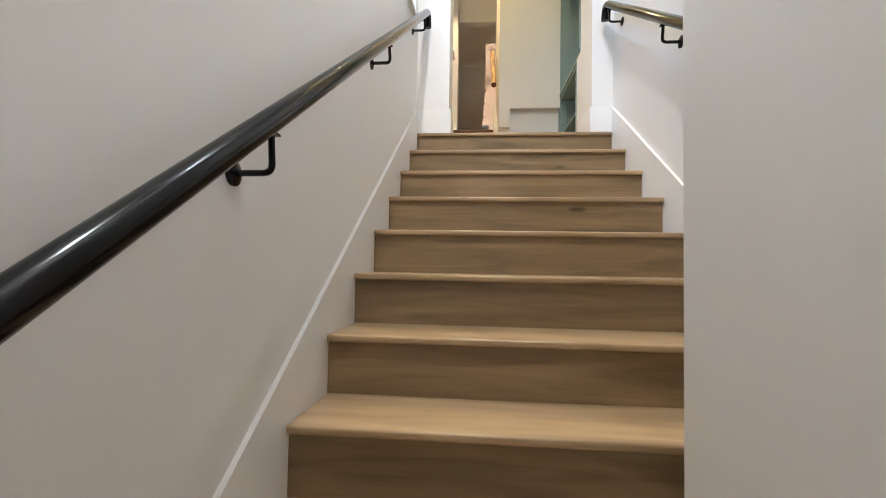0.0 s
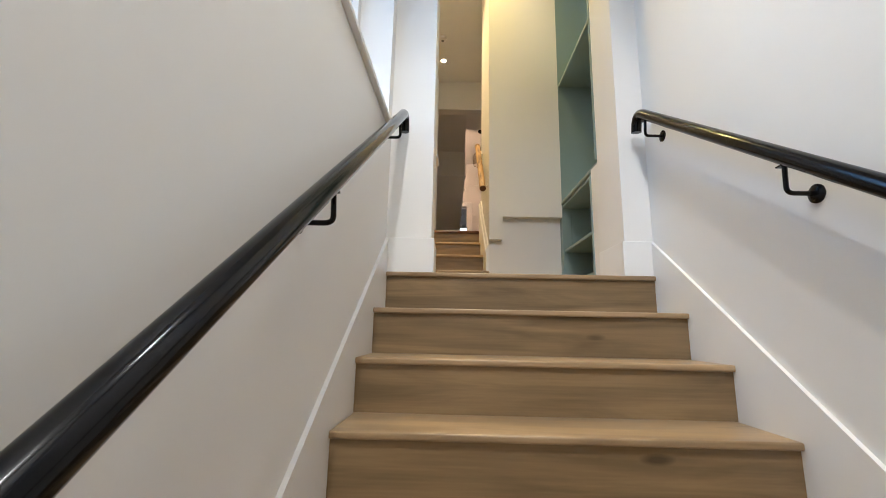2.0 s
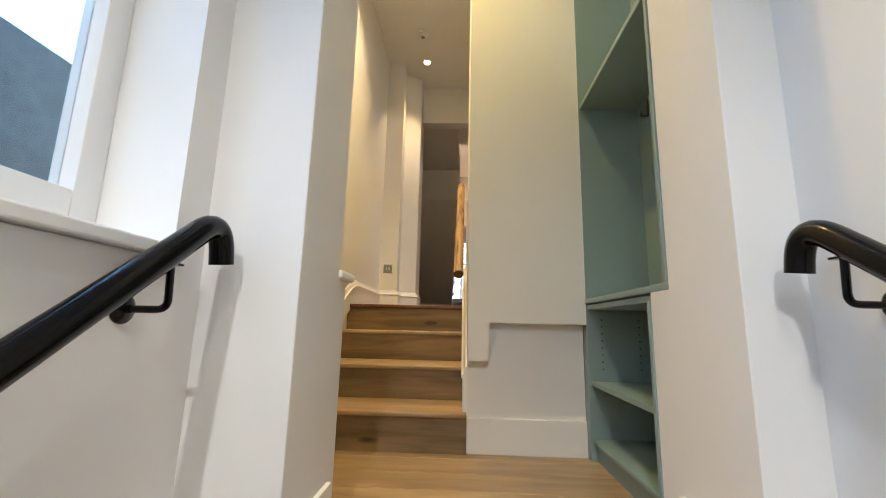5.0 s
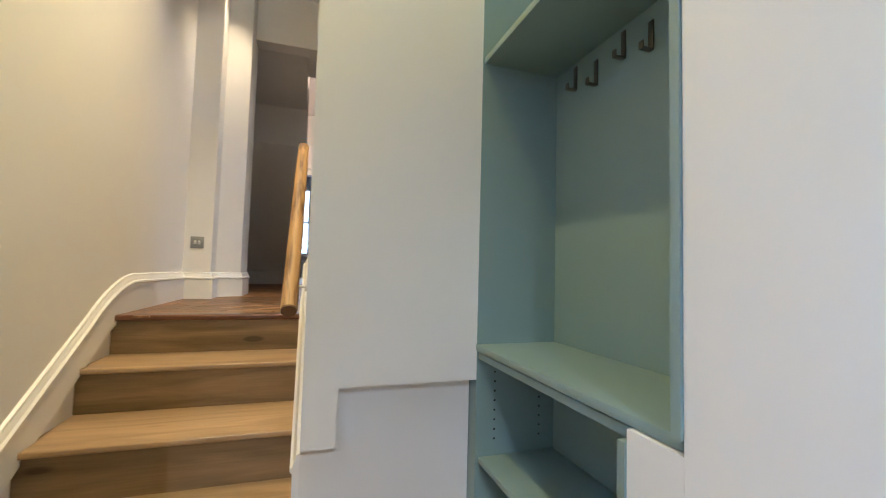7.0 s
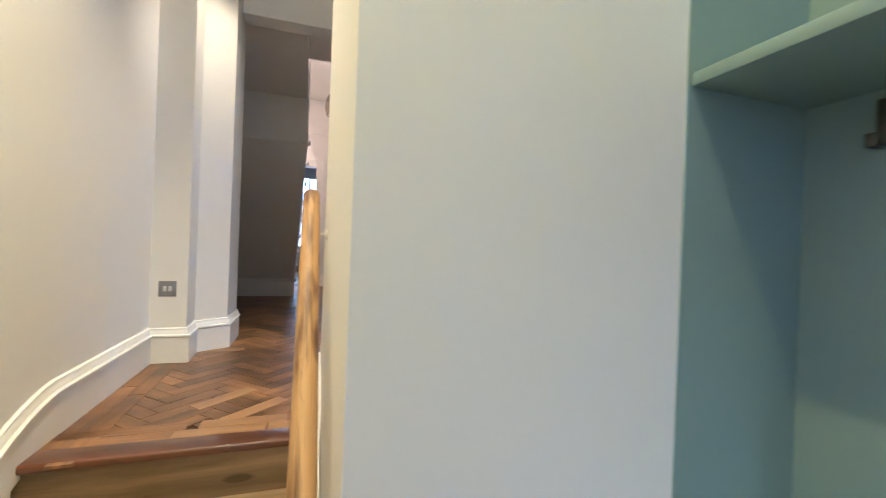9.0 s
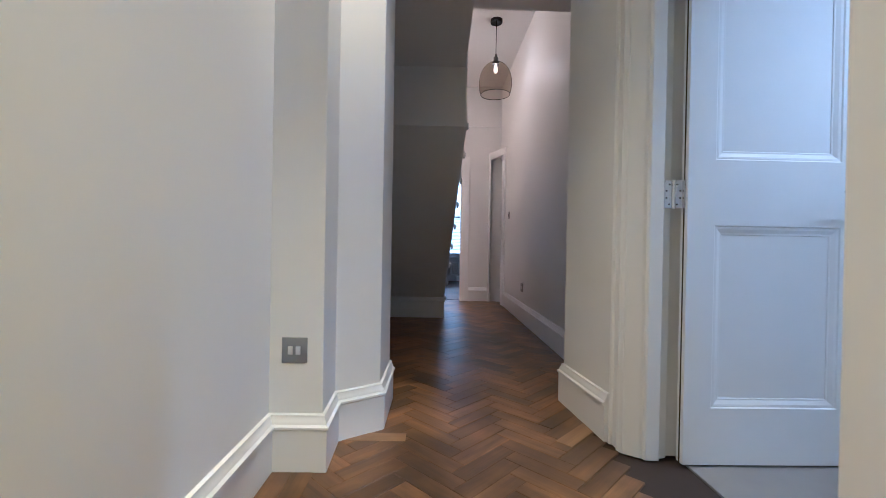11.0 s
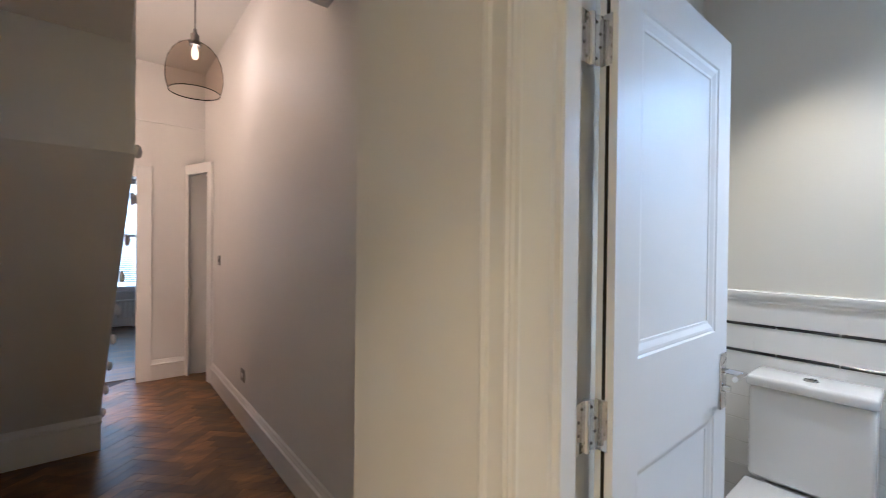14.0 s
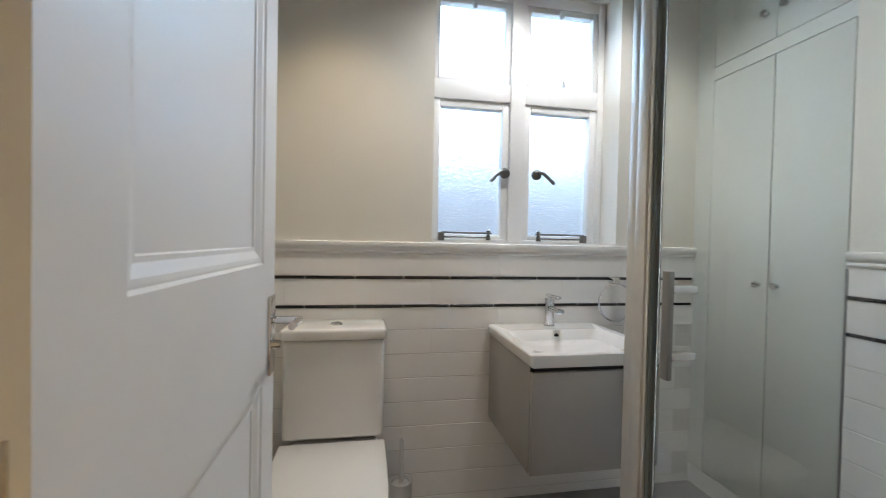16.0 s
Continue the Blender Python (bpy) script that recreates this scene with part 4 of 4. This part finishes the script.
for y0, y1, s in ((2.52, 2.76, 1), (2.05, 2.30, -1)):
    st = part("window_stay", tube([(2.165, y0, 1.905), (2.165, y1, 1.905)], 0.0045, 8), PEWTER, w3, "dark metal casement stay")
    part("stay_bar", tube([(2.165, y0 + 0.01, 1.885), (2.165, y1 - 0.01, 1.885)], 0.003, 8), PEWTER, st)
    ye = y0 if s > 0 else y1
    part("stay_knob", lathe([(0.0, 0.0), (0.012, 0.0), (0.010, 0.02), (0.006, 0.03), (0.010, 0.044), (0.0, 0.05)], Matrix.Translation((2.165, ye + s * 0.015, 1.872)), 14), PEWTER, st)
    yo = y1 if s > 0 else y0
    part("stay_bracket", boxes((2.158, 2.18, yo - 0.014, yo + 0.014, 1.868, 1.905), bevel=0.003), PEWTER, st)
for y, z in ((2.62, 2.965), (2.19, 2.965), (2.17, 2.645)):
    part("light_catch", boxes((2.165, 2.185, y - 0.010, y + 0.010, z - 0.022, z + 0.012), bevel=0.004), TRIM, w3, "white painted fanlight catch")
structure("backdrop_sky_bath", boxes((2.9, 2.95, 0.0, 5.0, 2.502, 7.5)), SKYGLOW, "bright overcast sky outside")
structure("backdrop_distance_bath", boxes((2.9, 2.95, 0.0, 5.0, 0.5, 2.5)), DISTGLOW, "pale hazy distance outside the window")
structure("backdrop_sky_stair", boxes((-3.3, -3.25, -7.0, 6.0, 2.2, 8.0)), STAIRSKY, "bright overcast sky outside")

# ---- toilet
wc = thing("toilet", (1.75, 3.205, HALL), "white ceramic close-coupled toilet with closed square lid", "toilet")
CY = 3.205
part("cistern", boxes((1.838, BW - 0.024, 3.024, 3.386, 1.128, 1.492), bevel=0.018, segments=4), CERAMIC, wc)
lid = part("cistern_lid", boxes((1.826, BW - 0.022, 3.016, 3.394, 1.494, 1.537), bevel=0.013, segments=4), CERAMIC, wc)
part("flush_button", lathe([(0.0, 0.010), (0.020, 0.009), (0.023, 0.006), (0.024, 0.0), (0.0, 0.0)], Matrix.Translation((1.915, 3.205, 1.536)), 24), CHROME, lid, "chrome oval flush button")


def d_shape(x0, x1, w, n=14):
    """A rounded seat outline, straight at the back."""
    pts = [(x1, CY - w / 2), (x1, CY + w / 2)]
    for i in range(n + 1):
        a = math.pi / 2 + math.pi * i / n
        c, s = math.cos(a), math.sin(a)
        pts.append((x0 + 0.17 + 0.17 * math.copysign(abs(c) ** 0.6, c), CY + w / 2 * math.copysign(abs(s) ** 0.6, s)))
    return pts


part("seat", prism(d_shape(1.385, 1.842, 0.372), 2, 1.072, 1.090, 0.004), CERAMIC, wc)
part("seat_lid", prism(d_shape(1.380, 1.842, 0.378), 2, 1.094, 1.120, 0.008), CERAMIC, wc)
part("pan", prism(d_shape(1.42, 1.99, 0.335), 2, HALL, 1.070, 0.02), CERAMIC, wc)

brush = thing("toilet_brush", (1.83, 2.945, HALL), "brushed steel toilet brush in a round holder", "toilet brush")
BM = Matrix.Translation((1.825, 2.955, HALL))
part("holder", lathe([(0.0, 0.0), (0.042, 0.0), (0.042, 0.245), (0.038, 0.245), (0.038, 0.01), (0.0, 0.01)], BM, 28), STEEL, brush)
part("brush_lid", lathe([(0.0, 0.235), (0.030, 0.235), (0.034, 0.228), (0.0, 0.225)], BM, 24), STEEL, brush)
part("handle", tube([(1.825, 2.955, HALL + 0.22), (1.825, 2.955, HALL + 0.40)], 0.0075, 14), STEEL, brush)

# ---- vanity unit and basin
van = thing("vanity_unit", (1.82, 2.30, 1.10), "wall-hung taupe grey vanity cabinet under the basin", "vanity unit")
VY0, VY1, VX0 = 2.078, 2.556, 1.562
part("cabinet_body", boxes((VX0 + 0.018, BW - 0.014, VY0, VY1, 1.095, 1.452), bevel=0.002), VANITY, van)
part("drawer_front", boxes((VX0, VX0 + 0.016, VY0 + 0.002, VY1 - 0.002, 1.095, 1.436), bevel=0.002), VANITY, van)
# shade of the grip recess put in as a near-black strip
part("grip_shade_strip", boxes((VX0 + 0.010, VX0 + 0.018, VY0, VY1, 1.438, 1.452)), DARK, van, "dark strip standing for shade in the grip recess above the drawer", False)
basin = thing("wash_basin", (1.8, 2.30, 1.45), "white ceramic rectangular wash basin on the vanity", "basin")
bm = bmesh.new()
OX0, OX1, OY0, OY1, ZT, ZB = 1.547, BW - 0.014, VY0 - 0.012, VY1 + 0.012, 1.503, 1.453
IX0, IX1, IY0, IY1 = 1.575, 1.905, OY0 + 0.035, OY1 - 0.035


def ring(x0, x1, y0, y1, z, r=0.0, n=5):
    out = []
    for cx, cy, a0 in ((x1 - r, y1 - r, 0), (x0 + r, y1 - r, 90), (x0 + r, y0 + r, 180), (x1 - r, y0 + r, 270)):
        for i in range(n):
            a = radians(a0 + 90 * i / (n - 1))
            out.append(bm.verts.new((cx + r * math.cos(a), cy + r * math.sin(a), z)))
    return out


loops = [ring(OX0 + 0.012, OX1, OY0 + 0.012, OY1 - 0.012, ZB, 0.01), ring(OX0 + 0.003, OX1, OY0 + 0.003, OY1 - 0.003, ZB + 0.012, 0.014), ring(OX0, OX1, OY0, OY1, ZT - 0.006, 0.016), ring(OX0 + 0.005, OX1 - 0.002, OY0 + 0.005, OY1 - 0.005, ZT, 0.014), ring(IX0, IX1, IY0, IY1, ZT, 0.03), ring(IX0 + 0.008, IX1 - 0.006, IY0 + 0.008, IY1 - 0.008, ZT - 0.008, 0.035), ring(IX0 + 0.03, IX1 - 0.02, IY0 + 0.03, IY1 - 0.03, ZT - 0.04, 0.05), ring(IX0 + 0.10, IX1 - 0.07, IY0 + 0.12, IY1 - 0.12, ZT - 0.047, 0.03)]
for a, b in zip(loops, loops[1:]):
    for k in range(len(a)):
        j = (k + 1) % len(a)
        bm.faces.new((a[k], a[j], b[j], b[k]))
bm.faces.new(loops[0][::-1])
bm.faces.new(loops[-1])
bmesh.ops.recalc_face_normals(bm, faces=bm.faces[:])
bowl = part("bowl", bm, CERAMIC, basin)
part("overflow_hole", lathe([(0.0, 0.002), (0.009, 0.002), (0.011, 0.0), (0.0, 0.0)], Matrix.Translation((IX1 - 0.012, 2.312, ZT - 0.024)) @ Matrix.Rotation(radians(-90), 4, "Y"), 16), DARK, bowl)
tap = thing("basin_tap", (1.96, 2.30, ZT), "polished chrome mixer tap on the basin", "tap")
TM = Matrix.Translation((1.965, 2.312, ZT))
part("tap_body", lathe([(0.0, 0.0), (0.024, 0.0), (0.025, 0.006), (0.020, 0.012), (0.019, 0.105), (0.021, 0.125), (0.0, 0.125)], TM, 24), CHROME, tap)
part("spout", boxes((1.852, 1.965, 2.298, 2.326, ZT + 0.070, ZT + 0.092), bevel=0.006), CHROME, tap)
part("lever", boxes((1.880, 1.985, 2.300, 2.324, ZT + 0.128, ZT + 0.142), bevel=0.005), CHROME, tap)
ringt = thing("towel_ring", (2.03, 1.97, 1.70), "chrome towel ring on the tiled wall", "towel ring")
part("mount", boxes((2.0, BW - 0.010, 1.955, 1.99, 1.683, 1.712), bevel=0.004), CHROME, ringt)
part("ring_bar", tube([(2.0, 1.972 + 0.085 * math.sin(a), 1.60 - 0.085 * math.cos(a)) for a in [2 * math.pi * i / 28 for i in range(29)]], 0.0045, 8), CHROME, ringt)

# ---- shower enclosure
show = thing("shower_enclosure", (0.85, 2.0, HALL), "framed clear glass shower enclosure with chrome fittings", "shower")
SX, SY = 1.09, 2.49
part("corner_post", boxes((1.090, 1.125, SY - 0.02, SY + 0.018, HALL, 2.72), bevel=0.004), STEEL, show, "satin silver corner post")
part("wall_profile", boxes((1.127, 1.160, SY - 0.012, SY + 0.012, HALL, 2.72), bevel=0.003), STEEL, show, "satin silver frame profile")
part("door_seal", boxes((1.064, 1.078, SY - 0.008, SY + 0.012, HALL + 0.05, 2.70), bevel=0.003), RUBBER, show, "dark magnetic door seal")
part("door_profile", boxes((1.079, 1.089, SY - 0.010, SY + 0.014, HALL + 0.03, 2.71), bevel=0.002), STEEL, show, "satin silver door profile")
g1 = part("door_glass", boxes((0.62, 1.062, SY - 0.003, SY + 0.003, HALL + 0.05, 2.70)), CLEAR, show, "clear glass shower door", False)
g1.visible_shadow = False
bar = part("bar_handle", boxes((0.985, 1.005, SY + 0.028, SY + 0.040, 1.605, 1.815), bevel=0.002), GREYPLATE, show, "slim steel bar handle")
for z in (1.65, 1.78):
    part("handle_stud", boxes((0.985, 1.006, SY - 0.028, SY + 0.030, z - 0.008, z + 0.008), bevel=0.003), CHROME, bar)
part("tray", boxes((0.60, 1.10, BY0, SY, HALL, HALL + 0.04), bevel=0.008), CERAMIC, show, "low white shower tray")

# ---- built-in cupboards at the back
cup = thing("built_in_cupboard", (1.67, BY0, HALL), "tall pale grey built-in cupboard with round knobs", "cupboard")
part("carcass", boxes((1.39, BW, BY0 - 0.5, BY0 - 0.02, HALL + 0.1, BZ)), CUPB, cup, smooth=False)
part("plinth", boxes((1.39, BW, BY0 - 0.06, BY0 - 0.001, HALL, HALL + 0.09)), TRIM, cup, smooth=False)
for x0, x1, kx in ((1.394, 1.664, 1.628), (1.668, 1.955, 1.705)):
    for z0, z1, kz in ((HALL + 0.095, 2.625, 1.715), (2.69, BZ - 0.02, 2.80)):
        dr = part("cupboard_door", boxes((x0, x1, BY0 - 0.02, BY0, z0, z1), bevel=0.002), CUPB, cup)
        part("knob", lathe([(0.0, 0.026), (0.012, 0.025), (0.015, 0.018), (0.008, 0.008), (0.009, 0.0), (0.0, 0.0)], Matrix.Translation((kx, BY0, kz)) @ Matrix.Rotation(radians(-90), 4, "X"), 16), CHROME, dr, "small round chrome knob")
part("cross_rail", boxes((1.39, 1.96, BY0 - 0.02, BY0 - 0.001, 2.628, 2.687)), CUPB, cup, smooth=False)
part("end_stile", boxes((1.957, BW, BY0 - 0.02, BY0, HALL + 0.09, BZ)), CUPB, cup, smooth=False)


# ---- pieces: landing boards, wall tiles, parquet
def pieces(name, parent, mesh, places):
    for m in places:
        o = new(name, mesh)
        o.parent = parent
        o.matrix_local = m


landing = bpy.data.objects["floor_landing"]
board = mesh_of("plank", boxes((-0.98, 0.98, -0.0885, 0.0885, -0.012, 0.0), bevel=0.0015, segments=1), OAKY, False)
pieces("plank", landing, board, [pose(-0.12, 0.05 + 0.09 + 0.18 * i, 0.0) for i in range(7)])


def tile_mesh(w, h, d=0.009):
    return mesh_of("tile", boxes((-d, 0, -w / 2 + 0.0002, w / 2 - 0.0002, 0.0012, h - 0.0012), bevel=0.0010, segments=1), TILE, False)


def strip_mesh(w):
    return mesh_of("pencil_tile", boxes((-0.012, 0, -w / 2 + 0.001, w / 2 - 0.001, 0.001, 0.013), bevel=0.003, segments=1), BLACKTILE, False)


structure("wall_bath_grout", boxes((BW - 0.0075, BW - 0.002, BY0, BY1, HALL, 1.806)), GROUTW, "white grout bed behind the tiles")
TW = 0.60
made = {}
rng = random.Random(4)
for row, (z0, z1) in enumerate(COURSES):
    h = round(z1 - z0, 4)
    made.setdefault(h, tile_mesh(TW, h + 0.002))
    shift = (row % 2) * TW / 2
    pieces("tile", wb, made[h], [pose(BW + 0.0 + rng.uniform(-0.0004, 0.0004), 1.62 + shift + TW * i, z0 - 0.001, 0, 0, rng.uniform(-0.02, 0.02)) for i in range(4)])
stripm = strip_mesh(0.20)
for z in (1.578, 1.699):
    pieces("pencil_tile", wb, stripm, [pose(BW, 1.64 + 0.20 * i, z) for i in range(10)])
structure("trim_bath_dado", moulding([(BW, BY0, 1.806, -1, 0), (BW, BY1, 1.806, -1, 0)], CAP), TILE, "white glazed dado capping tile", True)
# the same tiling on the back wall beside the cupboards
structure("wall_bath_grout_back", boxes((0.61, 1.388, BY0 + 0.002, BY0 + 0.0075, HALL, 1.806)), GROUTW, "white grout bed behind the tiles")
for row, (z0, z1) in enumerate(COURSES):
    h = round(z1 - z0, 4)
    pieces("tile", wbk, made[h], [pose(1.088, BY0, z0 - 0.001, 0, 0, -90)])
for z in (1.578, 1.699):
    pieces("pencil_tile", wbk, stripm, [pose(1.288 - 0.20 * i, BY0, z, 0, 0, -90) for i in range(3)])
structure("trim_bath_dado_back", moulding([(0.62, BY0, 1.806, 0, 1), (1.385, BY0, 1.806, 0, 1)], CAP), TILE, "white glazed dado capping tile", True)
structure("trim_tile_edge", boxes((1.383, 1.390, BY0, BY0 + 0.012, HALL, 1.80)), GREYPLATE, "grey metal tile edge trim")

# herringbone parquet: blocks at 45 degrees to the hall
hall_floor = bpy.data.objects["floor_hall"]
L, W = 0.28, 0.07
block = mesh_of("parquet_block", boxes((-L / 2 + 0.0008, L / 2 - 0.0008, -W / 2 + 0.0008, W / 2 - 0.0008, -0.01, 0.0), bevel=0.0012, segments=1), PARQ, False)
turn = Matrix.Rotation(radians(45), 4, "Z")
rng = random.Random(9)
near, rest = [], []
for band in range(-8, 9):
    for k in range(-70, 90):
        for u, v, a in ((k * W + 2 * L * band + L / 2, k * W + W / 2, 0), (k * W + L + 2 * L * band + W / 2, (k + 1) * W - L / 2, 90)):
            c = turn @ Vector((u, v, 0)) + Vector((-0.2, 2.3, 0))
            if not (-1.04 < c.x < 0.70 and 2.255 < c.y < 7.75):
                continue
            if c.y < 3.80 and c.x > 0.46 or c.y < 3.75 and c.x < -0.98:
                continue
            m = Matrix.Translation((c.x, c.y, HALL + rng.uniform(-0.0006, 0.0004))) @ Matrix.Rotation(radians(45 + a + rng.uniform(-0.3, 0.3)), 4, "Z")
            (near if c.y < 4.45 else rest).append(m)
near.sort(key=lambda m: m.translation.y)
pieces("parquet_block", hall_floor, block, near[:300])
bm = bmesh.new()
for m in near[300:] + rest:
    part_bm = boxes((-L / 2 + 0.0008, L / 2 - 0.0008, -W / 2 + 0.0008, W / 2 - 0.0008, -0.01, 0.0))
    part_bm.transform(m)
    tmp = bpy.data.meshes.new("tmp")
    part_bm.to_mesh(tmp)
    part_bm.free()
    bm.from_mesh(tmp)
    bpy.data.meshes.remove(tmp)
far = tagged(new("parquet_blocks", mesh_of("parquet_blocks", bm, PARQFAR, False)), "aged brown herringbone parquet blocks", "", "", "stuff")
far.parent = hall_floor
# border boards and pale repair pieces behind the nosing
border = mesh_of("border_board", boxes((-0.2, 0.2, -0.034, 0.034, -0.01, 0.0), bevel=0.001, segments=1), PARQ, False)
pieces("border_board", hall_floor, border, [pose(-0.66, 2.272, HALL + 0.001), pose(-0.66, 2.343, HALL + 0.0012), pose(0.33, 2.272, HALL + 0.001), pose(0.16, 2.343, HALL + 0.0012)])
repair = mesh_of("repair_board", boxes((-0.15, 0.15, -0.034, 0.034, -0.01, 0.0), bevel=0.001, segments=1), PALE, False)
pieces("repair_board", hall_floor, repair, [pose(-0.34, 2.272, HALL + 0.002), pose(-0.27, 2.343, HALL + 0.0022), pose(-0.03, 2.272, HALL + 0.002)])
slab = mesh_of("repair_block", boxes((-L / 2, L / 2, -W / 2, W / 2, -0.01, 0.0), bevel=0.001, segments=1), PALE, False)
pieces("repair_block", hall_floor, slab, [pose(-0.24, 2.46, HALL + 0.0015, 0, 0, 45), pose(-0.38, 2.62, HALL + 0.0012, 0, 0, 45), pose(-0.56, 3.50, HALL + 0.0012), pose(0.30, 3.55, HALL + 0.001, 0, 0, 45)])
edge = mesh_of("edge_board", boxes((-0.30, 0.30, -0.034, 0.034, -0.01, 0.0), bevel=0.001, segments=1), PARQ, False)
pieces("edge_board", hall_floor, edge, [pose(UL + 0.055 + 0.07 * j, 2.55 + 0.605 * i - 0.12 * j, HALL + 0.0012, 0, 0, 90) for j in range(2) for i in range(2)])
